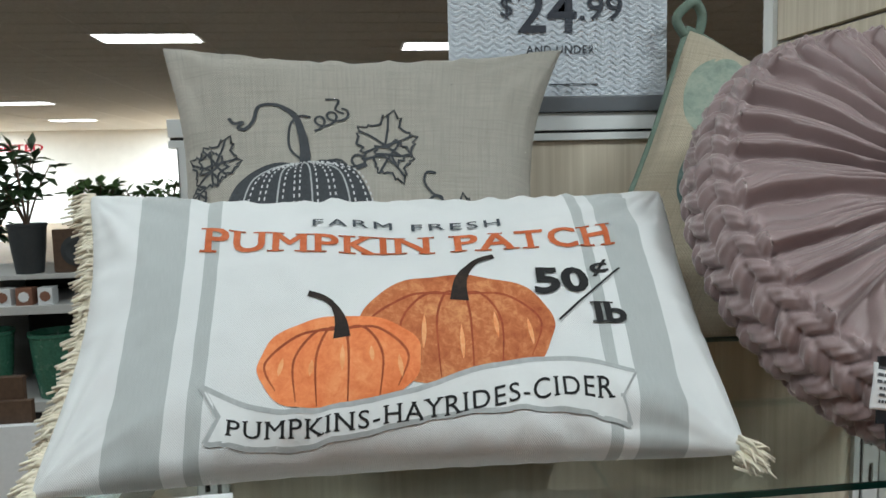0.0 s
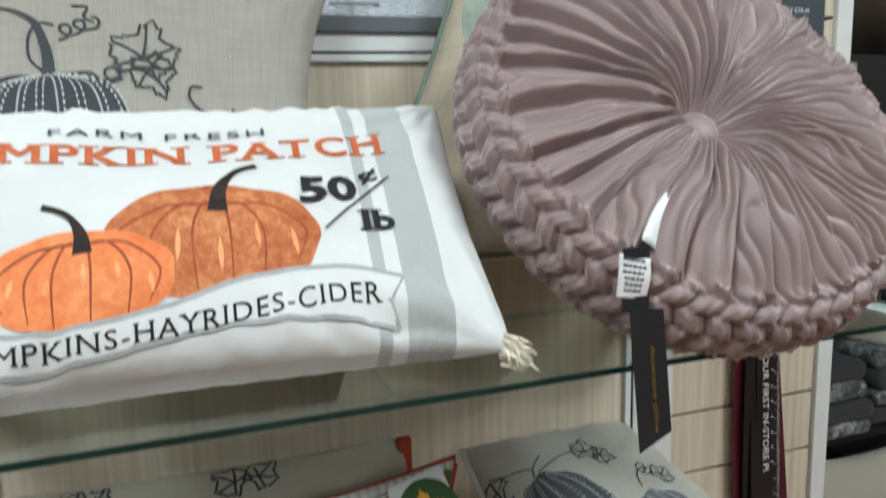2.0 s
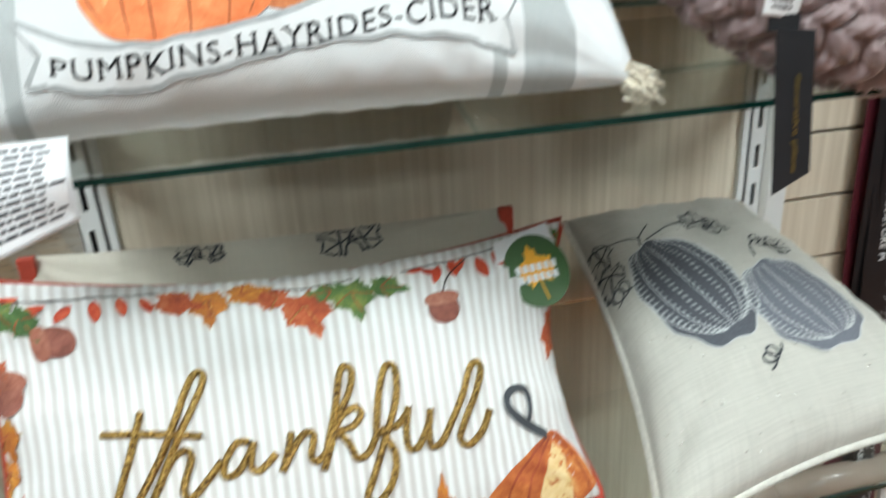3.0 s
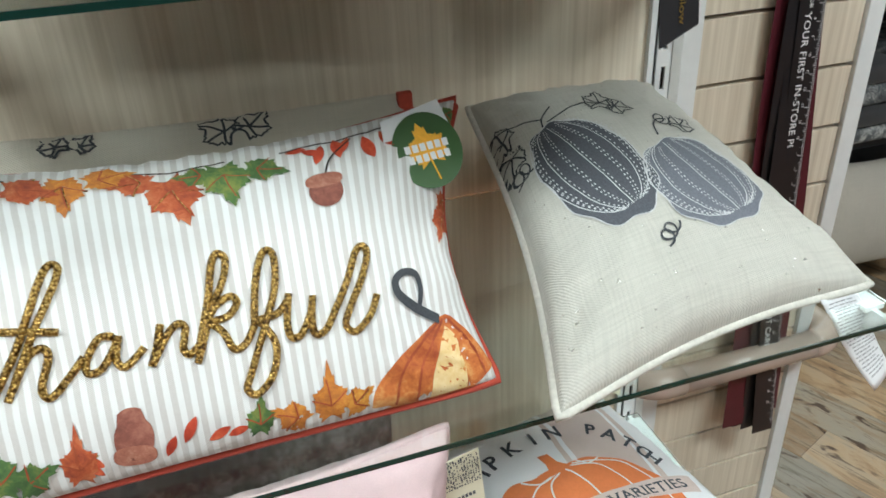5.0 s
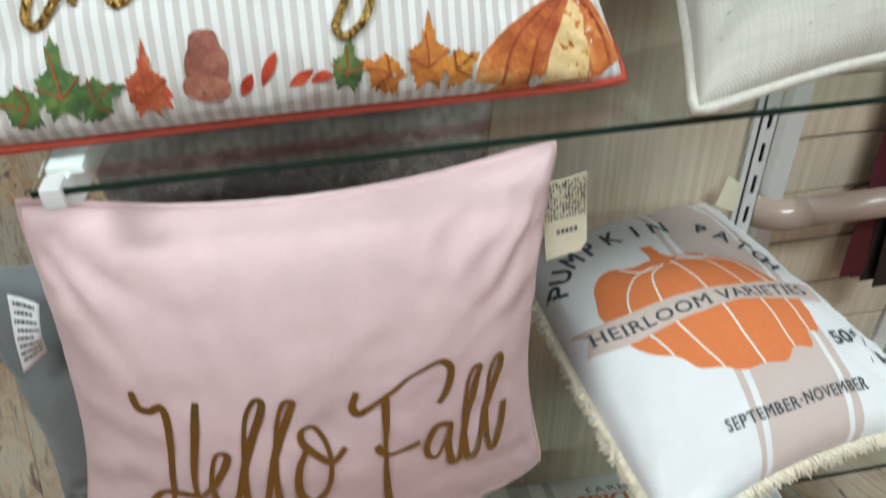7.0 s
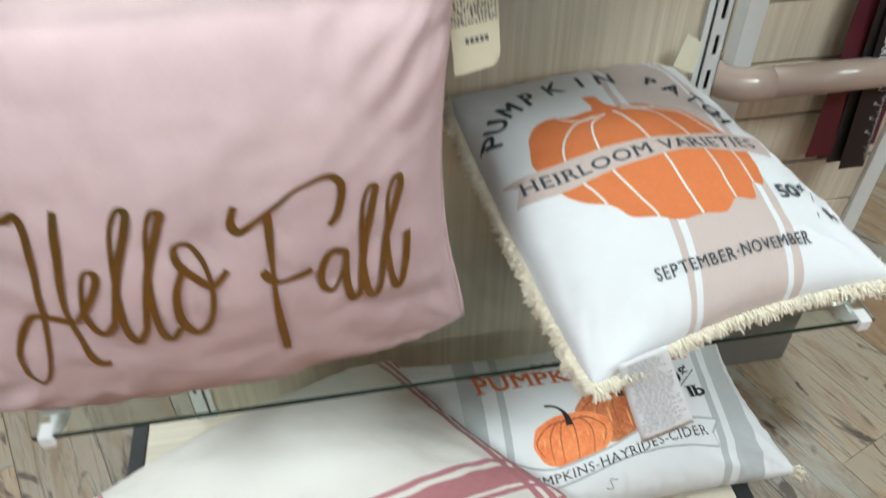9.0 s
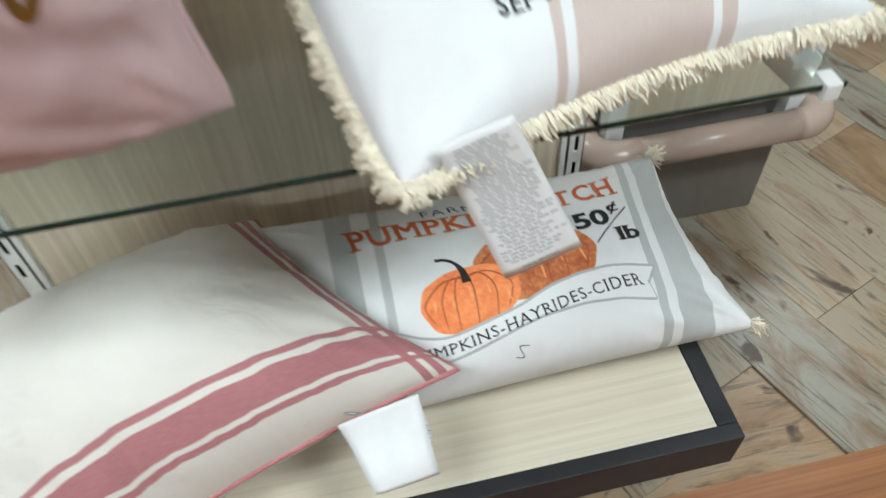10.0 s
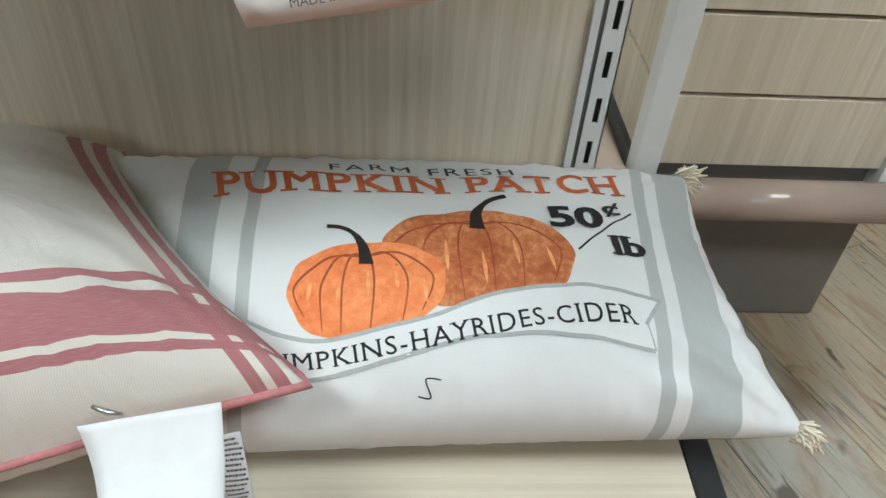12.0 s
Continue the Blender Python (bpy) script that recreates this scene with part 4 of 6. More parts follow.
def pumpkin_design(c, T, root, hs):
    """The printed front: heading, two pumpkins, price and ribbon. hs: letter height scale."""
    pumpkin_print(c, T, root, 37, -48, 130, 76, INK["brown"], [(39, -29), (41, -14), (48, -3), (56, 4), (66, 8)], 13, 0.0005, (39, -25))
    pumpkin_print(c, T, root, -41, -68, 106, 60, INK["orange"], [(-40, -53), (-41, -41), (-46, -30), (-54, -23), (-63, -20)], 11.5, 0.0009, (-40, -48))
    top = line_of(T, [(-129, -76), (-98, -90), (-69, -96), (-34, -94), (9, -87), (49, -76), (91, -71), (125, -73), (153, -79)])
    bot = line_of(T, [(-124, -109), (-86, -115), (-55, -115), (-23, -111), (16, -104), (55, -101), (88, -101), (118, -104), (148, -110)])
    notch_l, notch_r = T(-116, -95), T(142, -94)
    flat_shape(c, [top + [notch_r] + bot[::-1] + [notch_l]], "ribbon_print", INK["band"], root, 0.0014)
    for edge in (top, bot, [top[0], notch_l, bot[0]], [top[-1], notch_r, bot[-1]]):
        strokes(c, [edge], 0.0030, "ribbon_outline", INK["grey"], root, 0.0016)
    x0, x1, b = curve_of(T, [(-111, -106), (-76, -111), (-41, -110), (-6, -106), (30, -103), (66, -97), (104, -93), (137, -95)])
    lettering(c, "PUMPKINS-HAYRIDES-CIDER", x0, x1, b, lambda k: (0.0092 + 0.0030 * k) * hs, "ribbon_lettering", INK["black"], root, 0.002, 0.0018, 1.12, "black printed letters", serif=0.05)
    x0, x1, b = curve_of(T, [(-141, 28), (-110, 25), (-82, 21), (-58, 18), (-26, 15), (-2, 12), (22, 10), (33, 13), (65, 15), (99, 19), (130, 23), (163, 30)])
    lettering(c, "PUMPKIN PATCH", x0, x1, b, lambda k: (0.0190 + 0.032 * (k - 0.52) ** 2) * hs, "heading_lettering", INK["rust"], root, 0.018, 0.0007, 1.1, "rust orange printed letters", serif=0.10)
    x0, x1, b = curve_of(T, [(-61, 50), (-34, 47), (-5, 41), (23, 39), (47, 40), (75, 45)])
    lettering(c, "FARM FRESH", x0, x1, b, 0.0100 * hs, "small_heading_lettering", INK["slate"], root, 0.004, 0.0014, 1.25, "dark slate printed letters")
    for text, p, q, hgt, bold, name in (("50", (92, -24), (133, -20), 0.0190, 0.035, "price_lettering"), ("\u00a2", (136, -4), (151, -2), 0.0135, 0.014, "cent_sign"), ("lb", (130, -45), (159, -43), 0.0150, 0.03, "unit_lettering")):
        p, q = T(*p), T(*q)
        lettering(c, text, p[0], q[0], lambda k: p[1] + k * (q[1] - p[1]), hgt * hs, name, INK["black"], root, bold, 0.0016, 1.0, "heavy black printed letters", serif=0.07 if text == "lb" else 0.0)
    strokes(c, [line_of(T, [(106, -44), (133, -21), (160, 2)])], 0.0015, "price_slash", INK["black"], root, 0.0016)


def warped(a, b):
    """A print laid unevenly: two cubic polynomials of the design's place in decimetres."""
    def f(x, y):
        X, Y = x * 0.01, y * 0.01
        return tuple(0.001 * sum(k * v for k, v in zip(ks, (1, X, Y, X * Y, Y * Y, X * X, Y ** 3, X * X * Y))) for ks in (a, b))
    return f


def straight(x, y):
    return x * 0.001, y * 0.001


pumpkin_design(P1, straight, pumpkin_cushion, 1.0)
pumpkin_design(P2, warped((-5.76, 114.25, 3.44, -1.78, 15.02, 0.86, 25.69, -3.28), (34.66, 3.97, 96.85, -1.02, -11.73, -2.28, 1.95, -0.83)), deck_cushion, 1.12)
fringe(P1, "left", M["fringe"], pumpkin_cushion, 0.011, 0.0012, 0.35)
tassel(P1, 1, M["fringe"], pumpkin_cushion, 0.015)
tassel(P2, 1, M["fringe"], deck_cushion, 0.013)
tassel(P2, 2, M["fringe"], deck_cushion, 0.022, 6)
part("loose_thread", sweep(smooth_path([P2.pt(x, y, 0.0012) for x, y in ((-0.030, -0.112), (-0.021, -0.114), (-0.023, -0.102), (-0.012, -0.103))], 5), 0.0005, 5), INK["black"], deck_cushion)

# grey linen cushion: half-hidden stitched pumpkin with vines and leaves
T = straight
ring = line_of(T, [(-135, -20), (-126, -4), (-108, 12), (-86, 18), (-64, 15), (-42, 17), (-20, 9), (-6, -10), (5, -41)])
flat_shape(CB, [ring + [T(4, -90), T(-136, -90)]], "pumpkin_stitching", INK["charcoal"], grey_cushion, 0.0008, "charcoal stitched pumpkin")
ribs = [line_of(T, [(-64 + f * 10, 16), (-64 + f * 52, 8 - 6 * abs(f)), (-64 + f * 68, -36), (-64 + f * 64, -80)], 7) for f in (-0.85, -0.62, -0.36, -0.12, 0.14, 0.40, 0.66, 0.90)]
for r in ribs[::2]:
    strokes(CB, [r], 0.0016, "rib_stitching", INK["grey"], grey_cushion, 0.0012)
dash = []
for path in ribs[1::2] + [[(p[0] + 0.005, p[1]) for p in r] for r in ribs]:
    for a, b in zip(path[1:], path[2:]):
        p0, p1 = Vector(a), Vector(a).lerp(Vector(b), 0.5)
        dash.append([tuple(p0), tuple(p1)])
strokes(CB, dash, 0.0015, "dotted_stitches", INK["thread"], grey_cushion, 0.0015)["kind"] = "stuff"
strokes(CB, [line_of(T, [(-61, 14), (-61, 30), (-63, 48), (-70, 72), (-85, 86), (-102, 86), (-108, 68), (-115, 58), (-122, 60), (-118, 67), (-126, 66), (-131, 73)])], lambda f: 0.0035 + 0.0075 * max(0, 0.40 - f) / 0.40, "stem_line", INK["charcoal"], grey_cushion, 0.0012)
fine = [line_of(T, [(-64, 19), (-75, 35), (-74, 59), (-65, 70), (-55, 68)])]
fine += [[T(*p) for p in spiral(-52, 52, 7, 2.6, 11, 5)], line_of(T, [(-24, 72), (-32, 77), (-29, 90), (-41, 91)])]
fine += [line_of(T, [(-50, 14), (-30, 16), (-20, 8), (-6, 12)]), [T(*p) for p in spiral(-14, 6, 7, 1.2, 4, 2)]]
fine += [line_of(T, [(66, 2), (56, 2), (54, -8), (62, -18), (72, -22), (67, -32), (58, -26), (66, -20), (76, -28), (80, -42), (78, -52)])]
for lx, ly, ls, lt, sl in ((14, 32, 46, 12, 1.0), (20, 22, 34, 158, 0.9), (-146, 22, 34, 28, 1.0), (-150, 16, 32, -58, 0.9), (-166, -4, 18, 190, 0.8), (98, -46, 30, -8, 0.9), (116, -46, 26, 46, 0.9)):
    q = [T(*p) for p in maple(lx, ly, ls, lt, 5, sl)]
    fine += [q + q[:1]] + [[T(*p) for p in v] for v in veins(lx, ly, ls, lt)]
strokes(CB, fine, 0.0024, "vine_stitching", INK["charcoal"], grey_cushion, 0.0010, "charcoal stitched vines and leaves")["kind"] = "stuff"
strokes(CB, [line_of(T, [(2, -52), (20, -46), (46, -47), (66, -56)])], 0.006, "small_pumpkin_top", INK["charcoal"], grey_cushion, 0.0010)

# sage cushion: watercolour pumpkins
rings = [blob(-118, 84, 56, 46, tilt=-0.4), blob(-84, 92, 46, 44, tilt=-0.4)]
for k, rg in enumerate(rings):
    flat_shape(CC, [[T(*p) for p in rg]], "watercolour_pumpkin", INK["sage"], sage_cushion, 0.0008 + 0.0004 * k)
flat_shape(CC, [[T(*p) for p in blob(-92, 10, 56, 58, tilt=-0.4)]], "watercolour_pumpkin", INK["teal"], sage_cushion, 0.0018)
strokes(CC, [line_of(T, [(-70, 112), (-92, 92), (-104, 70), (-108, 48)]), line_of(T, [(-60, 40), (-100, 20), (-112, -20)])], 0.0022, "brush_line", INK["slate"], sage_cushion, 0.0022)
strokes(CC, [line_of(T, [(-66, 112), (-56, 122), (-54, 136)])], 0.012, "brush_stem", INK["teal"], sage_cushion, 0.0022)
part("corner_loop", sweep(smooth_path([CC.c[3] + Vector(v) for v in ((-0.004, -0.004, -0.012), (-0.014, -0.006, 0.006), (0.004, -0.008, 0.022), (0.016, -0.004, 0.008), (0.012, -0.002, -0.014))], 5), 0.0055, 8), M["green_welt"], sage_cushion, "sage green corner loop", True)

# ticking cushion: gold cord script
script = [
    [(-161, -10), (-140, -13), (-115, -17), (-86, -23)],
    [(-130, 2), (-138, -22), (-149, -52), (-153, -64), (-147, -69), (-138, -63), (-120, -36), (-103, -6), (-88, 24), (-80, 31), (-77, 24), (-88, 2), (-104, -22), (-118, -48), (-124, -60)],
    [(-122, -56), (-110, -36), (-99, -31), (-95, -38), (-101, -56), (-95, -63), (-82, -52), (-72, -42)],
    [(-50, -33), (-60, -32), (-70, -44), (-70, -53), (-60, -52), (-50, -40), (-47, -33), (-50, -48), (-45, -54), (-36, -49), (-30, -44)],
    [(-17, -31), (-22, -48), (-26, -57), (-14, -40), (-5, -33), (0, -37), (-3, -50), (1, -55), (9, -50)],
    [(9, -50), (20, -20), (30, 8), (36, 15), (40, 8), (34, -8), (22, -26), (12, -48), (6, -62)],
    [(11, -46), (22, -28), (36, -21), (40, -27), (32, -35), (20, -37), (27, -46), (33, -58), (42, -56), (50, -45)],
    [(50, -45), (56, -18), (66, 4), (73, 10), (76, 2), (70, -22), (56, -50), (44, -76), (40, -86), (48, -91), (60, -80), (64, -62), (58, -48), (54, -42), (68, -40), (78, -32)],
    [(80, -27), (75, -46), (76, -58), (84, -58), (94, -44), (98, -32), (94, -48), (95, -60), (104, -58), (112, -48)],
    [(112, -48), (128, -26), (142, -4), (150, 1), (152, -6), (142, -24), (126, -46), (120, -58), (128, -64), (142, -54), (151, -40)],
]
for st in script:
    sm = line_of(warped((-5.26, 93.28, -8.67, -5.82, -14.1), (-4.32, -0.76, 92.26, -1.12, -5.96)), st, 6)
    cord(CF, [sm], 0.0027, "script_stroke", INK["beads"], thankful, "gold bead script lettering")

def TF(x, y):
    """The leaf border: pushed out towards the seams."""
    return T(x + 2, y + 5 if y > -90 else y - 1)


for lx, ly, ls, lt, mt in ((-222, 92, 26, -150, "leaf_green"), (-206, 84, 22, 150, "leaf_green"), (-70, 90, 26, 182, "leaf_orange"), (-98, 92, 24, 110, "leaf_rust"), (-46, 94, 22, 80, "leaf_orange"), (0, 72, 34, 166, "leaf_rust"), (-20, 84, 22, -90, "leaf_rust"), (38, 80, 30, 172, "leaf_green"), (62, 82, 22, 110, "leaf_green"), (22, 82, 18, -80, "leaf_green"), (222, 8, 22, 205, "leaf_rust"), (226, 24, 16, 150, "leaf_rust"), (-232, 44, 20, 200, "leaf_rust"), (-232, -2, 20, 170, "leaf_orange"), (-234, -28, 18, 190, "leaf_orange"), (-230, -68, 20, 20, "leaf_rust"), (-143, -110, 24, 0, "leaf_green"), (-164, -114, 20, -70, "leaf_green"), (-126, -114, 20, 70, "leaf_green"), (-92, -114, 22, 5, "leaf_rust"), (88, -114, 24, 3, "leaf_orange"), (62, -117, 20, -60, "leaf_orange"), (106, -117, 18, 60, "leaf_orange"), (34, -114, 18, 10, "leaf_green"), (226, 104, 18, 130, "leaf_green")):
    flat_shape(CF, [[TF(*p) for p in maple(lx, ly, ls * 1.2, lt, 5, 0.72)]], "leaf_print", INK[mt], thankful, 0.0009 + 0.0002 * (lx % 5))
    strokes(CF, [[TF(*p) for p in v] for v in veins(lx, ly, ls, lt)[1:4]], 0.0011, "leaf_vein_print", INK["rib"], thankful, 0.0020)["kind"] = "stuff"
    if mt in ("leaf_rust", "leaf_orange"):
        cord(CF, [[TF(*p) for p in v] for v in veins(lx + 1, ly, ls, lt)[1:4]], 0.0007, "bead_veins", INK["beads"], thankful)["kind"] = "stuff"
for lx, ly, ls, lt in ((-151, 100, 24, 182), (-133, 102, 22, 175), (-118, 100, 20, 160), (-168, 96, 22, 215), (-186, 96, 20, 240), (-204, 104, 22, 250), (112, 96, 22, 195), (122, 102, 24, 170), (146, 98, 28, 163), (160, 100, 24, 150), (134, 100, 20, 205), (172, 104, 20, 120), (190, 104, 20, 110), (96, 92, 18, 110), (84, 94, 16, 90), (-78, -122, 14, -40), (-34, -120, 16, 30), (-21, -113, 20, 35), (-4, -116, 18, 70), (10, -116, 16, 80), (-76, -116, 16, -50), (-232, 96, 26, -90), (-232, 74, 22, -110), (200, 92, 20, 120)):
    b = math.radians(90 - lt)
    d = (math.cos(b), math.sin(b))
    ring = [(lx + d[0] * ls * f - d[1] * s * ls * 0.2 * math.sin(math.pi * f) ** 0.8, ly + d[1] * ls * f + d[0] * s * ls * 0.2 * math.sin(math.pi * f) ** 0.8) for s, fs in ((1, [i / 8 for i in range(9)]), (-1, [1 - i / 8 for i in range(1, 8)])) for f in fs]
    flat_shape(CF, [[TF(*p) for p in ring]], "leaflet_print", INK["leaf_red"], thankful, 0.0011)
for tw in ([(80, 96), (110, 98), (150, 102), (200, 112)], [(-232, 100), (-190, 100), (-150, 103), (-105, 104)], [(112, 62), (118, 80), (136, 98)], [(-40, 100), (0, 92), (40, 96)]):
    strokes(CF, [line_of(TF, tw)], 0.0016, "twig_print", INK["stem"], thankful, 0.0012)
for ax, ay, tilt, sz in ((111, 46, 0.05, 0.95), (-182, 62, 1.6, 0.95), (-226, 24, -0.2, 1.0), (-53, -102, 3.0, 0.95)):
    flat_shape(CF, [[TF(*p) for p in blob(ax, ay, 14 * sz, 16 * sz, tilt=tilt, power=2.2)]], "acorn_print", INK["acorn"], thankful, 0.0014)
    cx, cy = ax - 12 * sz * math.sin(tilt), ay + 12 * sz * math.cos(tilt)
    flat_shape(CF, [[TF(*p) for p in blob(cx, cy, 15.5 * sz, 7.5 * sz, tilt=tilt, power=2.6)]], "acorn_cap_print", INK["acorn_cap"], thankful, 0.0018)
# the gourd in the corner
flat_shape(CF, [line_of(T, [(122, -130), (126, -112), (145, -95), (168, -82), (186, -73), (202, -67), (214, -77), (224, -89), (234, -104), (238, -116)], 3) + [T(214, -129), T(165, -130)]], "gourd_print", INK["gourd"], thankful, 0.0012)
flat_shape(CF, [[T(*p) for p in ((172, -129), (176, -112), (186, -94), (198, -76), (206, -84), (206, -98), (208, -112), (206, -128))]], "gourd_stripe_print", INK["gourd_pale"], thankful, 0.0016)
for gl in ([(142, -128), (150, -104), (170, -86), (194, -71)], [(204, -71), (216, -88), (224, -106), (226, -122)], [(160, -129), (166, -106), (182, -86), (198, -70)]):
    strokes(CF, [line_of(T, gl)], 0.0022, "gourd_line_print", INK["rib"], thankful, 0.0020)
strokes(CF, [line_of(T, [(194, -70), (186, -66), (171, -57), (158, -45), (158, -35), (167, -30), (178, -33), (181, -46), (174, -62)])], lambda f: 0.0085 - 0.0045 * f, "gourd_stem", INK["charcoal"], thankful, 0.0022)

# cream cushion behind: leaf stitching and red tabs
for lx, ly, ls, lt in ((58, 66, 30, -55), (82, 68, 28, 45), (-92, 70, 20, -30), (-72, 70, 18, 40)):
    q = [T(*p) for p in maple(lx, ly, ls, lt)]
    strokes(CH, [q + q[:1]] + [[T(*p) for p in v] for v in veins(lx, ly, ls, lt)], 0.0026, "leaf_stitching", INK["charcoal"], leafback, 0.0010)
for s in (0.985, -0.97):
    p = CH.mid(s, 1)
    part("corner_tab", box(p.x - 0.008, p.y - 0.022, p.z - 0.040, p.x + 0.008, p.y - 0.012, p.z + 0.006, 0.002), M["red_piping"], leafback, "dark red fabric tab")

# glitter linen cushion: two applique pumpkins
def applique(cx, cy, w, h, skin, turn, count, name):
    b = math.radians(turn)
    R = lambda x, y: ((cx + x * math.cos(b) - y * math.sin(b)) * 0.001, (cy + x * math.sin(b) + y * math.cos(b)) * 0.001)
    ring = []
    for i in range(64):
        a = 2 * math.pi * i / 64
        k = (abs(math.cos(a)) ** 2.3 + abs(math.sin(a)) ** 2.3) ** (-1 / 2.3) * (1 + 0.035 * math.cos(a * 9))
        ring.append(R(w / 2 * k * math.cos(a), h / 2 * k * math.sin(a)))
    flat_shape(CG, [ring], name, skin, silver, 0.0010, "grey applique pumpkin")
    ms = [[R(*p) for p in path] for path in meridians(0, 0, w, h, count, 0.9, 0.95)]
    for line in ms[::2] + [ring + ring[:1]]:
        strokes(CG, [line], 0.0011, "seam_line", INK["thread"], silver, 0.0016)
    dots = []
    for path in ms[1::2] + [[(p[0] + 0.003, p[1]) for p in r] for r in ms]:
        for p0, p1 in zip(path[1:], path[2:]):
            dots += [[tuple(Vector(p0).lerp(Vector(p1), f)), tuple(Vector(p0).lerp(Vector(p1), f + 0.2))] for f in (0.0, 0.5)]
    strokes(CG, dots, 0.0013, "dotted_stitches", INK["thread"], silver, 0.0018)


applique(-64, 6, 100, 162, INK["steelblue_dark"], 16, 9, "large_pumpkin_applique")
applique(38, -48, 112, 122, INK["steelblue"], 14, 9, "small_pumpkin_applique")
vine = [line_of(T, [(-88, 84), (-84, 98), (-74, 108), (-66, 114)]), line_of(T, [(-84, 96), (-104, 104), (-128, 104), (-146, 112)]), [T(*p) for p in spiral(-142, 26, 8, 2.3, 9, 4)], [T(*p) for p in spiral(-34, -112, 7, 2.3, 6, 6)], line_of(T, [(-80, 90), (-50, 100), (-24, 104), (-6, 96)]), line_of(T, [(28, 22), (34, 40), (46, 50), (58, 48)]), [T(*p) for p in spiral(46, 44, 8, 1.4, 6, -4)]]
for lx, ly, ls, lt in ((-6, 98, 30, 20), (10, 88, 24, 120), (-138, 92, 30, -60), (-136, 66, 26, 200), (70, 36, 24, 60)):
    q = [T(*p) for p in maple(lx, ly, ls, lt)]
    vine += [q + q[:1]] + [[T(*p) for p in v] for v in veins(lx, ly, ls, lt)]
strokes(CG, vine, 0.0021, "vine_stitching", INK["charcoal"], silver, 0.0011, "grey stitched vines and leaves")["kind"] = "stuff"

# pink cushion: gold script
hello = [
    [(-132, 56), (-129, 40), (-120, 36), (-110, 40), (-107, 20), (-110, -20), (-114, -60), (-122, -100), (-132, -114), (-142, -104), (-143, -86), (-136, -66), (-122, -48), (-104, -50), (-90, -56)],
    [(-83, 42), (-88, 5), (-94, -40), (-90, -72), (-84, -96), (-74, -100)],
    [(-90, -56), (-76, -40), (-66, -22), (-66, -12), (-74, -14), (-80, -38), (-79, -60), (-70, -69), (-60, -58)],
    [(-60, -58), (-48, -14), (-34, 28), (-32, 40), (-39, 40), (-47, 18), (-52, -30), (-53, -66), (-47, -78), (-38, -68)],
    [(-38, -68), (-25, -14), (-11, 26), (-8, 38), (-15, 38), (-22, 12), (-27, -36), (-27, -70), (-21, -80), (-12, -70)],
    [(2, -12), (-8, -36), (-10, -64), (-2, -78), (10, -70), (18, -44), (17, -18), (8, 4), (-2, 6), (-3, -8), (8, -26), (20, -34), (32, -24)],
    [(44, 32), (40, 16), (46, 8), (60, 18), (78, 32), (98, 44), (116, 47), (126, 36), (122, 12), (114, 2)],
    [(68, 26), (67, -10), (64, -60), (62, -118)],
    [(58, -30), (64, -40), (78, -42), (96, -36)],
    [(126, -28), (114, -24), (104, -38), (102, -56), (110, -62), (120, -48), (125, -28), (122, -56), (124, -76), (132, -70)],
    [(132, -70), (140, -30), (150, 8), (154, 26), (148, 28), (142, 8), (138, -34), (138, -70), (143, -80), (150, -70)],
    [(150, -70), (160, -26), (172, 8), (176, 27), (170, 29), (164, 8), (161, -36), (161, -70), (166, -78), (174, -60), (180, -24)],
]
for k, st in enumerate(hello):
    strokes(CI, [line_of(warped((-11.28, 100.44, -2.29, -0.26, 2.53, -0.58), (27.54, 0.35, 102.84, -1.34, -5.84, -4.03)), st, 7)], lambda f: 0.0052 + 0.0016 * math.sin(f * 9), "script_stroke", INK["gold"], pink, 0.0012 + 0.00005 * k, "matt gold script lettering")

# heirloom cushion
outline = line_of(T, [(-116, 55), (-106, 68), (-89, 74), (-66, 66), (-49, 68), (-20, 64), (10, 60), (40, 42), (65, 12), (82, -20), (85, -50), (72, -86), (58, -84), (48, -104), (28, -98), (10, -110), (-12, -104), (-34, -103), (-50, -92), (-71, -82), (-84, -62), (-104, -44), (-121, -6), (-124, 25)], 4)
flat_shape(CJ, [outline], "pumpkin_print", INK["flat_orange"], heirloom, 0.0008)
flat_shape(CJ, [[T(*p) for p in ((-46, 56), (-40, 76), (-42, 94), (-28, 92), (-26, 74), (-16, 58))]], "pumpkin_stem_print", INK["flat_orange"], heirloom, 0.0014)
for gp in ([(-36, 58), (-74, 48), (-96, 10), (-86, -60)], [(-34, 56), (-56, 40), (-64, -20), (-50, -92)], [(-26, 56), (-16, 30), (-12, -30), (-12, -104)], [(-18, 58), (18, 38), (34, -20), (28, -98)], [(-14, 60), (40, 36), (66, -20), (60, -84)], [(-80, 70), (-62, 54), (-36, 58)], [(-8, 64), (4, 50), (24, 52)]):
    strokes(CJ, [line_of(T, gp, 8)], 0.0022, "white_rib_print", INK["band"], heirloom, 0.0012)
band_top = line_of(T, [(-158, 26), (-124, 12), (-56, 7), (13, -2), (85, -14), (122, -22)])
band_bot = line_of(T, [(-155, -10), (-115, -25), (-52, -24), (11, -27), (85, -42), (118, -48)])
flat_shape(CJ, [band_top + band_bot[::-1] + [T(-146, 6)]], "ribbon_print", INK["blush"], heirloom, 0.0016)
x0, x1, b = curve_of(T, [(-146, -4), (-111, -17), (-50, -18), (5, -22), (104, -38)])
lettering(CJ, "HEIRLOOM VARIETIES", x0, x1, b, 0.0150, "ribbon_lettering", INK["slate"], heirloom, 0.012, 0.0020, 1.1, "dark slate printed letters", serif=0.06)
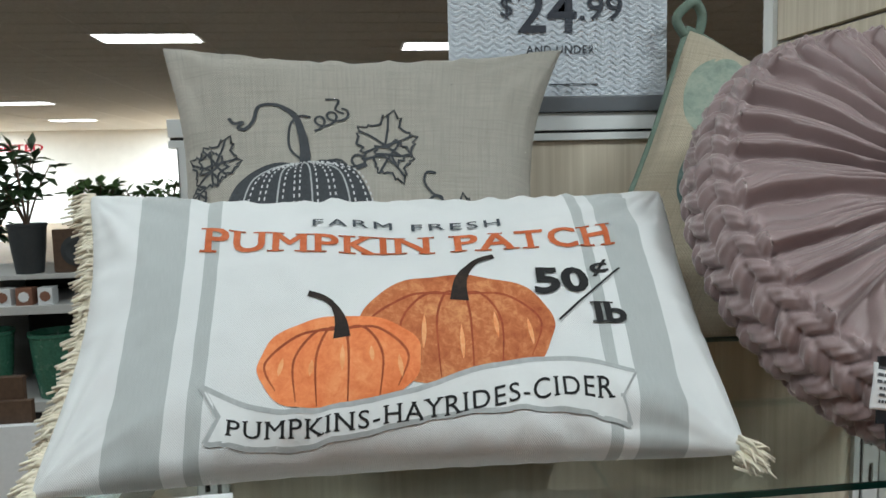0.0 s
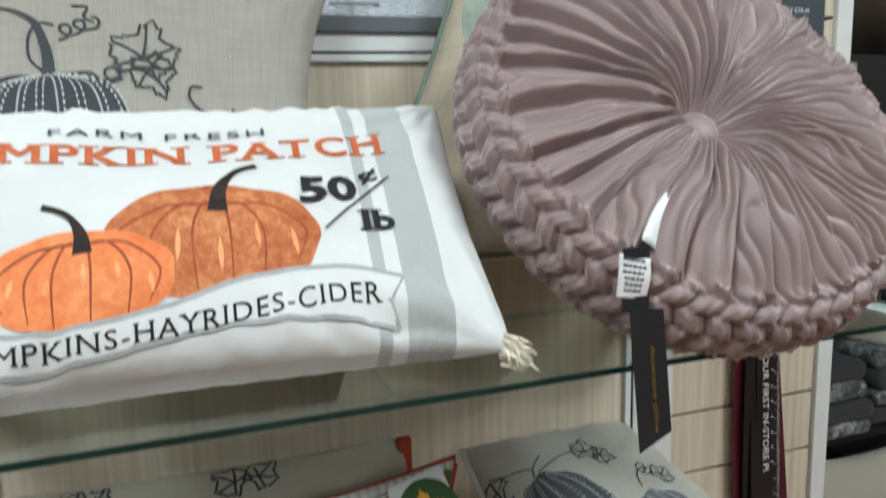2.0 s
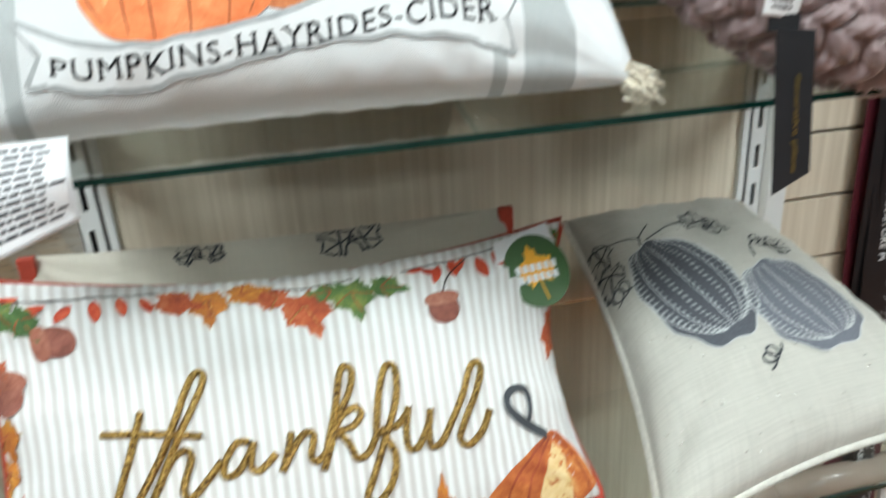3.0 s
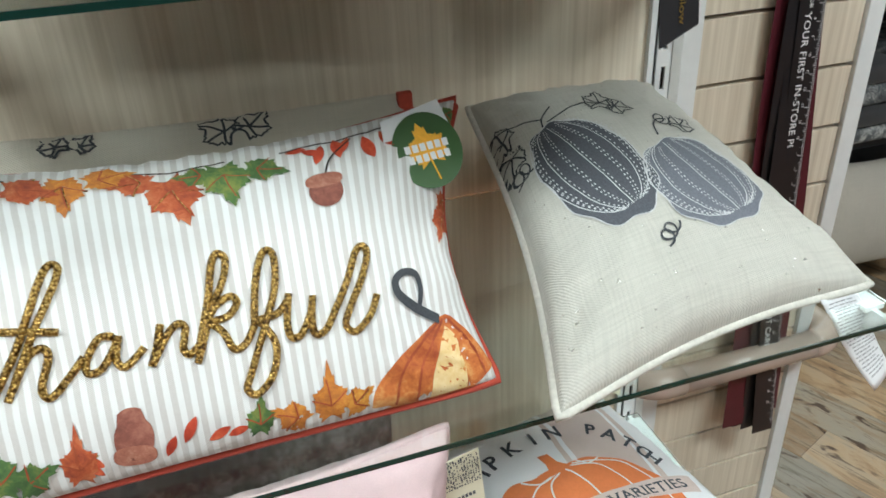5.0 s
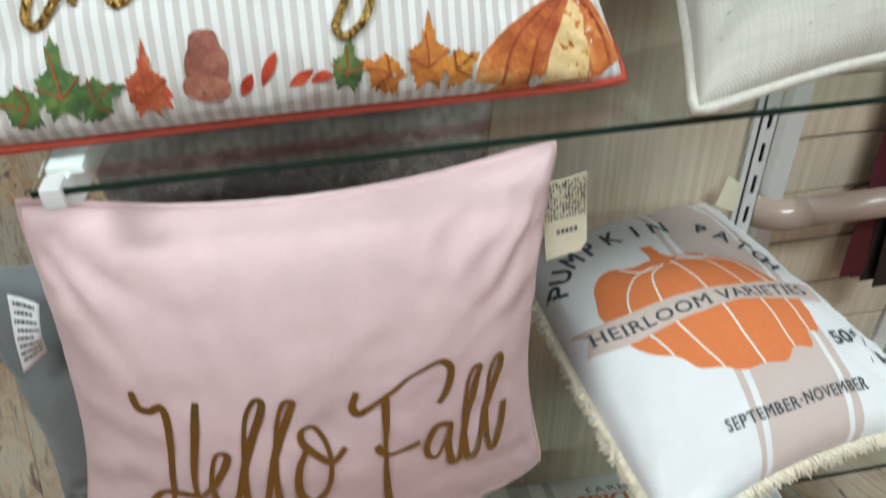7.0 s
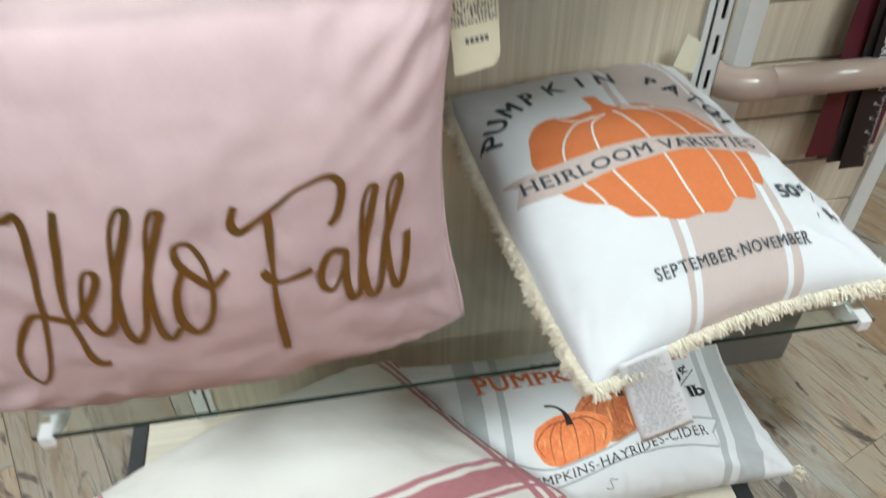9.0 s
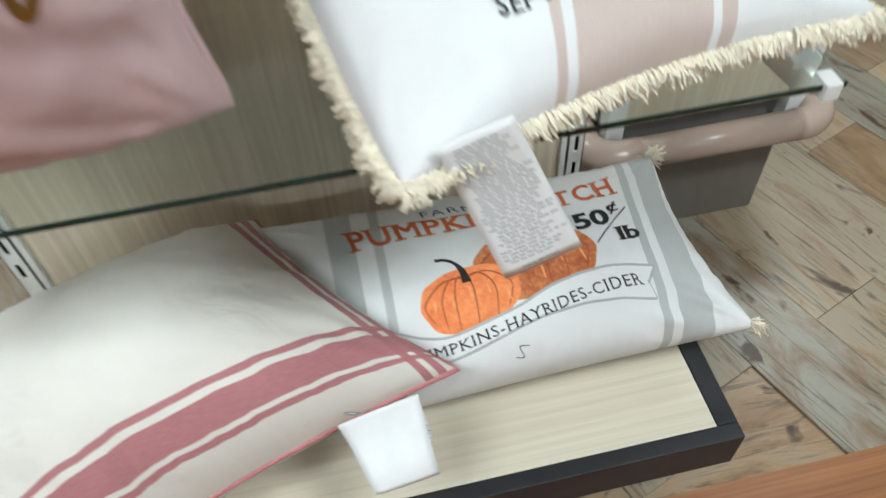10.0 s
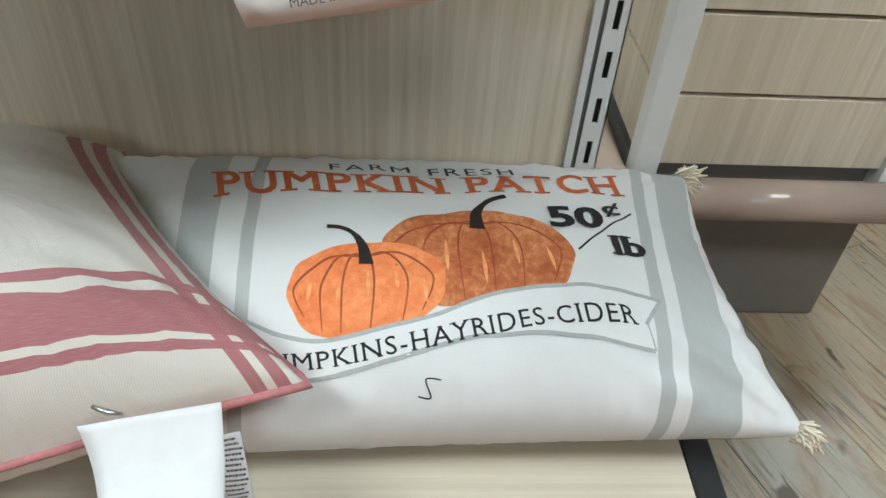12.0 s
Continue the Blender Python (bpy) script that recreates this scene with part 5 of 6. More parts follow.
arch = [Vector(p) for p in smooth_path([(-136, 76, 0), (-122, 96, 0), (-96, 108, 0), (-58, 116, 0), (-20, 114, 0), (16, 106, 0), (46, 90, 0), (66, 66, 0), (80, 36, 0), (88, 14, 0)], 8)]
for k, ch in enumerate("PUMPKIN PATCH"):
    if ch == " ":
        continue
    i = min(len(arch) - 2, int(k / 12 * (len(arch) - 1)))
    p, d = arch[i], (arch[i + 1] - arch[max(0, i - 1)]).normalized()
    bmc, ga, gb = glyphs(ch, 0.022)
    for v in bmc.verts:
        lx, ly = (v.co.x - (ga + gb) / 2) * 31, v.co.y / 0.69 * 24
        v.co = Vector((*T(p.x + lx * d.x - ly * d.y, p.y + lx * d.y + ly * d.x), v.co.z))
    drape(CJ, bmc, 0.0012, 0.01)
    part("arched_letter", bmc, INK["slate"], heirloom)
x0, x1, b = curve_of(T, [(-81, -152), (-9, -158), (81, -160)])
lettering(CJ, "SEPTEMBER\u00b7NOVEMBER", x0, x1, b, 0.0118, "date_lettering", INK["slate"], heirloom, 0.014, 0.0014, 1.15, "dark slate printed letters", serif=0.04)
lettering(CJ, "50", 0.081, 0.109, -0.106, 0.0165, "price_lettering", INK["slate"], heirloom, 0.03, 0.0014)
lettering(CJ, "\u00a2", 0.111, 0.121, -0.098, 0.0100, "cent_sign", INK["slate"], heirloom, 0.014, 0.0014)
lettering(CJ, "lb", 0.122, 0.142, -0.136, 0.0150, "unit_lettering", INK["slate"], heirloom, 0.02, 0.0014)
strokes(CJ, [[T(108, -134), T(124, -102)]], 0.0012, "price_slash", INK["slate"], heirloom, 0.0014)
for e, sd in (("left", 1), ("right", 2), ("bottom", 3), ("top", 4)):
    fringe(CJ, e, M["fringe"], heirloom, 0.0085, 0.0013, 0.35, seed=sd)

# ---- round pleated cushion ----
round_cushion = tagged(empty("round_cushion", (-0.11, -0.28, Z3)), "round mauve velvet cushion with pleats, button and braided edge", "cushion")
DC, DN = Vector((-0.168, -0.302, 1.674)), Vector((0.0, -0.78, 0.626)).normalized()
DX = Vector((0, 0, 1)).cross(DN).normalized()
DY = DN.cross(DX)
SLIP = Vector((-0.022, -0.027))      # the button sits low of the middle


def disc_point(a, k):
    """Angle a, and k from the front's middle (0) over the rim (0.62) to the back (1)."""
    R, H = 0.188, 0.070
    if k < 0.62:
        f = k / 0.62
        r, z = R * 0.90 * f, H * (1 - 0.46 * f ** 2.8) - 0.034 * math.exp(-(f / 0.17) ** 2)
        n = Vector((f ** 2 * 0.6, 1)).normalized()
    else:
        f = 1.0
        s = (k - 0.62) / 0.38 * math.pi
        r, z = R * 0.90 + R * 0.12 * math.sin(s), H * 0.54 * math.cos(s)
        n = Vector((math.sin(s) + 0.15, math.cos(s))).normalized()
    ca, sa = math.cos(a), math.sin(a)
    # overlapping pleats: each rises slowly and drops sharply on the next one
    ph = 30 * a / (2 * math.pi) + 0.55 * noise.noise(Vector((ca * 2.5, sa * 2.5, 1.0))) + 0.30 * noise.noise(Vector((ca * 3, sa * 3, f * 2.4 + 4)))
    cell = math.floor(ph)
    q = ph - cell
    own = 0.75 + 0.6 * abs(noise.noise(Vector((cell % 30 * 3.7, 0.4, 2.2))))
    saw = (q / 0.80) ** 0.8 if q < 0.80 else 0.5 + 0.5 * math.cos((q - 0.80) / 0.20 * math.pi)
    grow = min(1.0, max(0.0, (f - 0.05) / 0.22))
    fade = max(0.0, min(1.0, (0.665 - k) / 0.05))
    # finer creases that fork inside a pleat
    ph2 = 3.1 * ph + 1.6 * noise.noise(Vector((ca * 6, sa * 6, f * 3.0)))
    crease = abs(math.sin(ph2 * math.pi)) ** 0.5 - 0.75
    soft = noise.noise(Vector((ca * 10, sa * 10, f * 5)))
    d = (0.0165 * own * (saw - 0.5) * (0.45 + 0.55 * f) + 0.0052 * crease * (1.15 - 0.6 * f) + 0.0016 * soft) * grow * fade
    # the plaited rim
    braid = max(0.0, min(1.0, (k - 0.595) / 0.04)) * max(0.0, min(1.0, (0.97 - k) / 0.06))
    rw = (k - 0.60) / 0.060
    row = math.floor(rw)
    rq = rw - row
    u = 25 * a + 0.5 * noise.noise(Vector((ca * 6, sa * 6, row * 3.0))) + (1.3 if row % 2 else -1.3) * (rq - 0.5) + 0.8 * row
    strand = abs(math.sin(u)) ** 0.6 * (0.5 + 0.5 * max(0.0, math.sin(math.pi * rq)) ** 0.5)
    d += braid * (0.0100 * (strand - 0.5) + 0.0010 * math.sin(7 * u))
    r, z = r + n.x * d, z + n.y * d
    slip = max(0.0, 1 - k / 0.62)
    return DC + (DX * math.cos(a) + DY * math.sin(a)) * r + DN * z + (DX * SLIP.x + DY * SLIP.y) * slip


bm = bmesh.new()
NA, NK = 960, 110
ringv = [[bm.verts.new(disc_point(2 * math.pi * i / NA, 0.012 + 0.988 * (j / NK) ** 0.9)) for j in range(NK + 1)] for i in range(NA)]
for i in range(NA):
    for j in range(NK):
        bm.faces.new((ringv[i][j], ringv[i][j + 1], ringv[(i + 1) % NA][j + 1], ringv[(i + 1) % NA][j]))
bm.faces.new([r[NK] for r in ringv][::-1])
bm.faces.new([r[0] for r in ringv])
bmesh.ops.recalc_face_normals(bm, faces=bm.faces[:])
part("pleated_cover", bm, M["mauve"], round_cushion, "crushed mauve velvet in radiating pleats", True)
bm = bmesh.new()
prof = [(0.0, 0.050), (0.006, 0.0498), (0.012, 0.0478), (0.0155, 0.044), (0.0165, 0.040), (0.0155, 0.036)]
rows = [[bm.verts.new(DC + DX * SLIP.x + DY * SLIP.y + (DX * math.cos(2 * math.pi * i / 32) + DY * math.sin(2 * math.pi * i / 32)) * max(r, 0.0002) + DN * z) for i in range(32)] for r, z in prof]
for a, b in zip(rows, rows[1:]):
    for i in range(32):
        bm.faces.new((a[i], b[i], b[(i + 1) % 32], a[(i + 1) % 32]))
bm.faces.new(rows[0])
bmesh.ops.recalc_face_normals(bm, faces=bm.faces[:])
part("button", bm, M["mauve"], round_cushion, "covered mauve button", True)
M["satin"] = plain("white_satin", (0.78, 0.83, 0.83), 0.35, vary=0.04)
M["card_black"] = plain("matt_black_card", (0.012, 0.013, 0.016), 0.55, vary=0.15)
M["gold_ink"] = plain("gold_foil_ink", (0.42, 0.30, 0.08), 0.35, 0.7)
cloth_label("satin_ribbon", ((-0.228, -0.372, 1.678), (-0.216, -0.372, 1.670), (-0.268, -0.418, 1.604), (-0.282, -0.418, 1.612)), round_cushion, M["satin"], 0, None, 0.004, label="white satin ribbon label")
cloth_label("size_label", ((-0.306, -0.424, 1.605), (-0.282, -0.424, 1.599), (-0.285, -0.425, 1.572), (-0.308, -0.425, 1.576)), round_cushion, M["paper"], 6, M["print_grey"], 0.001, label="small white printed label")
for z0, z1 in ((1.600, 1.608), (1.566, 1.575)):
    part("label_band", box(-0.303, -0.4245, z0, -0.283, -0.4230, z1), M["card_black"], round_cushion, "black label backing")
bm = bmesh.new()
ring = [(-0.2990, 1.568), (-0.2730, 1.565), (-0.2640, 1.477), (-0.2890, 1.465)]
fr = [bm.verts.new((x, -0.4265, z)) for x, z in ring]
bk = [bm.verts.new((x, -0.4255, z)) for x, z in ring]
bm.faces.new(fr[::-1])
bm.faces.new(bk)
for i in range(4):
    j = (i + 1) % 4
    bm.faces.new((fr[i], fr[j], bk[j], bk[i]))
bmesh.ops.recalc_face_normals(bm, faces=bm.faces[:])
hang = part("hang_tag", bm, M["card_black"], round_cushion, "long matt black card hang tag with gold print")


def flat_text(text, origin, right, up, height, mat, name, parent, bold=0.0, width=None, spacing=1.0):
    """Flat lettering on a sign or tag: baseline start, directions and cap height; width: total length."""
    bmt, a, b = glyphs(text, bold, spacing)
    r, u = Vector(right).normalized(), Vector(up).normalized()
    sx = (width / (b - a)) if width else height / 0.69
    for v in bmt.verts:
        v.co = Vector(origin) + r * ((v.co.x - a) * sx) + u * (v.co.y / 0.69 * height)
    return part(name, bmt, mat, parent)


flat_text("decorative pillow", (-0.2835, -0.4272, 1.540), (0.09, 0, -1), (1, 0, 0.09), 0.0042, M["gold_ink"], "tag_lettering", hang, 0.0, 0.062)

# ---- hang tags and care labels ----
M["label_ink"] = ink("faint_label_ink", (0.30, 0.30, 0.32))
M["green_card"] = plain("green_card", (0.035, 0.10, 0.025), 0.45, vary=0.06)
M["yellow_ink"] = ink("golden_leaf_ink", (0.85, 0.42, 0.04))
M["cream_card"] = plain("cream_card", (0.72, 0.68, 0.52), 0.55, vary=0.05)
at0 = CF.pt(0.207, 0.072, 0.010)
ex, ey = (CF.c[1] - CF.c[0]).normalized(), (CF.c[3] - CF.c[0]).normalized()
nn = (CF.n + Vector((0, -0.25, 0.1))).normalized()
ey = (ey - nn * ey.dot(nn)).normalized()
ex = ey.cross(nn)


def card(ring, mat, name, parent, o, ax, ay, an, thick=0.0008, off=0.0, label=""):
    bm = bmesh.new()
    f = [bm.verts.new(o + ax * x + ay * y + an * (off + thick)) for x, y in ring]
    b = [bm.verts.new(o + ax * x + ay * y + an * off) for x, y in ring]
    bm.faces.new(f)
    bm.faces.new(b[::-1])
    for i in range(len(f)):
        j = (i + 1) % len(f)
        bm.faces.new((f[j], f[i], b[i], b[j]))
    bmesh.ops.recalc_face_normals(bm, faces=bm.faces[:])
    return part(name, bm, mat, parent, label)


part("tag_backing", sweep([at0 + nn * -0.002, at0 + ey * 0.02], 0.0006, 5), M["paper"], thankful)
card(mm([(-34, 4), (-30, 32), (22, 40), (26, 10)]), M["paper"], "backing_slip", thankful, at0, ex, ey, nn, 0.0006, -0.002, "white paper slip behind the tag")
tag = card(mm(blob(0, 0, 29, 32)), M["green_card"], "hang_tag", thankful, at0, ex, ey, nn, 0.0010, 0.0, "green oval card hang tag with golden leaf")
card(mm(maple(0, -2, 26, -8)), M["yellow_ink"], "leaf_emblem", tag, at0, ex, ey, nn, 0.0003, 0.0011)
part("leaf_stalk", sweep([at0 + nn * 0.0013 + ey * -0.006, at0 + nn * 0.0013 + ey * -0.026 + ex * 0.003], 0.0008, 5), M["yellow_ink"], tag)
for yy, w in ((3.0, 19), (-6.0, 18)):
    for k in range(6):
        x = -w + k * w * 0.34
        card(mm([(x, yy - 3.2), (x + w * 0.25, yy - 3.2), (x + w * 0.25, yy + 3.2), (x, yy + 3.2)]), M["paper"], "wordmark_bar", tag, at0, ex, ey, nn, 0.0002, 0.0016)

# lace-printed card on the pink cushion
lo, lx, ly, ln = Vector((-0.396, -0.352, 1.072)), Vector((0.98, 0.05, 0.12)).normalized(), Vector((-0.10, 0, 1)).normalized(), None
ln = lx.cross(ly)
ltag = card(mm([(-18, -36), (12, -34), (17, -26), (18, 40), (-18, 38)]), M["cream_card"], "hang_tag", pink, lo, lx, ly, ln, 0.0009, 0.0, "cream card hang tag with dark lace print")
rg = random.Random(4)
bm = bmesh.new()
for i in range(14):
    for j in range(16):
        x, y = -16.5 + i * 2.45 + rg.uniform(-0.5, 0.5), 4 + j * 2.15 + rg.uniform(-0.4, 0.4)
        if rg.random() < 0.8:
            s = rg.uniform(0.7, 1.2)
            vs = [bm.verts.new(lo + (lx * (x + s * math.cos(k * 1.26)) + ly * (y + s * math.sin(k * 1.26))) * 0.001 + ln * 0.0012) for k in range(5)]
            bm.faces.new(vs)
lace = part("lace_print", bm, M["print_grey"], ltag)
lace["kind"] = "stuff"
for k in range(5):
    card(mm([(-8 + k * 3.6, -12), (-5.4 + k * 3.6, -12), (-5.4 + k * 3.6, -8), (-8 + k * 3.6, -8)]), M["print_grey"], "wordmark_bar", ltag, lo, lx, ly, ln, 0.0002, 0.0010)

cloth_label("care_label", ((-0.746, -0.412, 1.545), (-0.690, -0.410, 1.545), (-0.691, -0.425, 1.506), (-0.734, -0.430, 1.490)), pumpkin_cushion, M["paper"], 12, M["print_grey"], 0.004)
cloth_label("care_label", ((-0.062, -0.372, 1.198), (-0.018, -0.368, 1.196), (0.046, -0.375, 1.093), (0.023, -0.380, 1.076)), silver, M["paper"], 24, M["label_ink"], 0.003, seed=5)
cloth_label("care_label", ((-0.286, -0.460, 0.800), (-0.240, -0.452, 0.808), (-0.189, -0.455, 0.686), (-0.245, -0.464, 0.680)), heirloom, M["paper"], 30, M["label_ink"], 0.0018, seed=6)
cloth_label("care_label", ((-0.388, -0.392, 0.384), (-0.303, -0.384, 0.398), (-0.296, -0.440, 0.330), (-0.362, -0.446, 0.330)), stripe, M["paper"], 0, None, 0.005, seed=7, label="blank crumpled white fabric label")
cloth_label("care_label", ((-0.313, -0.372, 0.345), (-0.300, -0.368, 0.345), (-0.292, -0.392, 0.298), (-0.312, -0.394, 0.296)), stripe, M["paper"], 13, M["print_grey"], 0.002, seed=8)
part("zip_pull", sweep([(-0.378, -0.386, 0.396), (-0.369, -0.387, 0.392), (-0.360, -0.387, 0.389)], [0.0012, 0.0022, 0.0012], 8), M["steel"], stripe, "small metal zip pull", True)
cloth_label("care_label", ((-0.815, -0.350, 1.066), (-0.797, -0.350, 1.053), (-0.807, -0.352, 1.005), (-0.830, -0.352, 0.987)), slate, M["paper"], 8, M["print_grey"], 0.003, seed=9)
card(mm([(-16, 0), (14, 0), (14, 40), (-10, 44)]), M["cream_card"], "hang_tag", heirloom, Vector((-0.050, -0.03, 0.815)), Vector((0.9, -0.2, -0.35)).normalized(), Vector((0.2, 0.2, 0.9)).normalized(), Vector((-0.2, -0.9, 0.3)), 0.0009, 0.0, "cream card hang tag behind the cushion")

flat_text("MADE IN CHINA", (-0.232, -0.4660, 0.6860), (0.98, 0.15, 0.13), (-0.13, 0, 0.98), 0.0026, M["print_grey"], "label_lettering", heirloom, 0.0, 0.027)

# ---- price sign on the top rail ----
sign = tagged(empty("price_sign", (-0.38, 0.0, 1.785)), "grey and white chevron price sign in a grey holder", "shop sign")
M["sign_white"] = plain("sign_paper", (0.70, 0.74, 0.79), 0.35, vary=0.02)
M["sign_grey"] = ink("chevron_grey", (0.58, 0.62, 0.68), vary=0.03)
M["holder"] = plain("grey_sign_holder", (0.13, 0.14, 0.155), 0.5)
M["sign_ink"] = ink("dark_sign_ink", (0.05, 0.055, 0.07))
part("holder", box(-0.512, -0.012, 1.7855, -0.253, 0.016, 1.803, 0.002), M["holder"], sign, "dark grey plastic sign foot")
part("sheet", box(-0.506, 0.000, 1.803, -0.260, 0.002, 1.990), M["sign_white"], sign, "white printed sign sheet")
bm = bmesh.new()
for i in range(30):
    for j in range(28):
        x, z = -0.5055 + i * 0.00815, 1.8035 + j * 0.0066
        up = 1 if i % 2 else -1
        q = [(x, z + (0.0062 if up < 0 else 0)), (x + 0.00815, z + (0.0062 if up > 0 else 0)), (x + 0.00815, z + 0.0032 + (0.0062 if up > 0 else 0)), (x, z + 0.0032 + (0.0062 if up < 0 else 0))]
        if max(p[1] for p in q) < 1.989:
            bm.faces.new([bm.verts.new((a, -0.0012, b)) for a, b in q])
chev = part("chevron_print", bm, M["sign_grey"], sign)
chev["kind"] = "stuff"
flat_text("$", (-0.449, -0.0024, 1.890), (1, 0, 0), (0, 0, 1), 0.020, M["sign_ink"], "sign_lettering", sign, 0.006)
flat_text("24", (-0.430, -0.0024, 1.873), (1, 0, 0), (0, 0, 1), 0.046, M["sign_ink"], "sign_lettering", sign, 0.012, 0.066)
flat_text(".99", (-0.361, -0.0024, 1.886), (1, 0, 0), (0, 0, 1), 0.026, M["sign_ink"], "sign_lettering", sign, 0.010, 0.049)
flat_text("AND UNDER", (-0.421, -0.0024, 1.8495), (1, 0, 0), (0, 0, 1), 0.0088, M["sign_ink"], "sign_lettering", sign, 0.012, 0.077, 1.15)
part("small_print", box(-0.396, -0.0024, 1.8160, -0.340, -0.0018, 1.8170), M["sign_ink"], sign)

# ---- tower sign and coupon tapes ----
help_sign = tagged(empty("help_sign", (0.25, 0.08, 1.8)), "dark slate sign with white lettering on the slat tower", "shop sign")
M["slate_sign"] = plain("slate_sign_board", (0.075, 0.092, 0.105), 0.35, vary=0.06)
part("board", box(0.120, 0.0745, 1.775, 0.366, 0.0805, 2.02, 0.001), M["slate_sign"], help_sign)
flat_text("CAN WE HELP?", (0.150, 0.0735, 1.850), (1, 0, 0), (0, 0, 1), 0.0155, M["paper"], "sign_lettering", help_sign, 0.004, 0.185)
flat_text("ASSIST YOU!", (0.245, 0.0735, 1.828), (1, 0, 0), (0, 0, 1), 0.0065, M["paper"], "sign_lettering", help_sign, 0.0, 0.09)

tapes = tagged(empty("coupon_tapes", (0.27, 0.06, 1.35)), "bundle of black and maroon paper ruler tapes on a hook", "coupon tape")
M["tape_black"] = plain("black_paper_tape", (0.013, 0.013, 0.016), 0.4, vary=0.1)
M["tape_maroon"] = plain("maroon_paper_tape", (0.085, 0.012, 0.022), 0.4, vary=0.1)
for k, (dx, dy, low, lean, mt) in enumerate(((0.0, 0.0, 0.560, 0.052, "tape_black"), (-0.006, 0.006, 0.566, 0.040, "tape_black"), (-0.012, 0.010, 0.575, 0.030, "tape_black"), (-0.020, 0.014, 0.580, 0.018, "tape_maroon"), (0.022, 0.012, 0.590, 0.060, "tape_maroon"))):
    bm = bmesh.new()
    top = 1.46
    cols = []
    for i in range(25):
        f = i / 24
        z = top + (low - top) * f
        x = 0.244 + dx + lean * f + 0.003 * math.sin(f * 7 + k)
        y = 0.058 + dy - 0.020 * f * f + 0.004 * math.sin(f * 5 + 2 * k)
        w = 0.0415 if k < 4 else 0.034
        cols.append([bm.verts.new(p) for p in ((x, y, z), (x + w, y - 0.002, z + 0.002), (x + w, y - 0.0014, z + 0.002), (x, y + 0.0006, z))])
    for a, b in zip(cols, cols[1:]):
        for i in range(4):
            bm.faces.new((a[i], a[(i + 1) % 4], b[(i + 1) % 4], b[i]))
    bm.faces.new(cols[0])
    bm.faces.new(cols[-1][::-1])
    bmesh.ops.recalc_face_normals(bm, faces=bm.faces[:])
    tp = part("tape", bm, M[mt], tapes, "black tape with white ruler print" if mt == "tape_black" else "maroon tape")
    if k == 0:
        front_tape = tp


def tape_at(z, u):
    f = (1.46 - z) / (1.46 - 0.560)
    return Vector((0.244 + 0.052 * f + 0.003 * math.sin(f * 7) + u, 0.058 - 0.020 * f * f + 0.004 * math.sin(f * 5) - 0.0012 - u * 0.05, z))


bmt, a, b = glyphs("10% OFF* YOUR FIRST IN-STORE PURCHASE WHEN YOU OPEN", 0.008, 1.05)
for v in bmt.verts:
    v.co = tape_at(1.405 - (v.co.x - a) / (b - a) * 0.51, 0.010 + v.co.y / 0.69 * 0.0105)
part("tape_lettering", bmt, M["paper"], front_tape)
bmt, a, b = glyphs("CREDIT CARD", 0.008, 1.05)
for v in bmt.verts:
    v.co = tape_at(0.86 - (v.co.x - a) / (b - a) * 0.11, 0.010 + v.co.y / 0.69 * 0.0105)
part("tape_lettering", bmt, M["paper"], front_tape)
bm = bmesh.new()
for i in range(34 * 8):
    z = 1.44 - i * 0.0254 / 8
    if z < 0.565:
        break
    ln2 = 0.0105 if i % 8 == 0 else (0.007 if i % 4 == 0 else 0.0045)
    q = [tape_at(z, 0.0408), tape_at(z, 0.0408 - ln2), tape_at(z - 0.0007, 0.0408 - ln2), tape_at(z - 0.0007, 0.0408)]
    bm.faces.new([bm.verts.new(p) for p in q])
ticks = part("ruler_ticks", bm, M["paper"], front_tape)
ticks["kind"] = "stuff"
for n in range(4, 36):
    z = 1.44 - (n - 3) * 0.0254 + 0.006
    if z < 0.58:
        break
    bmt, a, b = glyphs(str(n), 0.004)
    for v in bmt.verts:
        v.co = tape_at(z - (v.co.x - a) * 0.0062, 0.0245 + v.co.y / 0.69 * 0.0046)
    part("ruler_number", bmt, M["paper"], front_tape)
part("hook", sweep([(0.265, 0.095, 1.462), (0.265, 0.050, 1.462), (0.265, 0.042, 1.470)], 0.003, 8), M["steel"], tapes, "small steel hook", True)

# ---- plant display far to the side ----
M["shelf_white"] = plain("white_shelf_paint", (0.55, 0.55, 0.54), 0.5, vary=0.04)
before_display = set(scene.objects)
rack = tagged(empty("display_rack", (-3.2, 4.6, 0)), "white display rack with dark recesses holding pots and plants", "display rack")
part("top_board", box(-0.95, -0.30, 0.955, 0.80, 0.45, 0.985, 0.003), M["shelf_white"], rack)
part("middle_board", box(-0.95, -0.34, 0.735, 0.80, 0.45, 0.790, 0.003), M["shelf_white"], rack)
part("base_board", box(-0.95, -0.34, 0.10, 0.80, 0.45, 0.165, 0.003), M["shelf_white"], rack)
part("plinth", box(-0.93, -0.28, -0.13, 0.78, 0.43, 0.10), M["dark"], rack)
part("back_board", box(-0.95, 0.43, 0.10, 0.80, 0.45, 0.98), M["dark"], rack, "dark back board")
for x in (-0.95, -0.10, 0.77):
    part("side_board", box(x, -0.29, 0.165, x + 0.03, 0.43, 0.955), M["shelf_white"], rack)

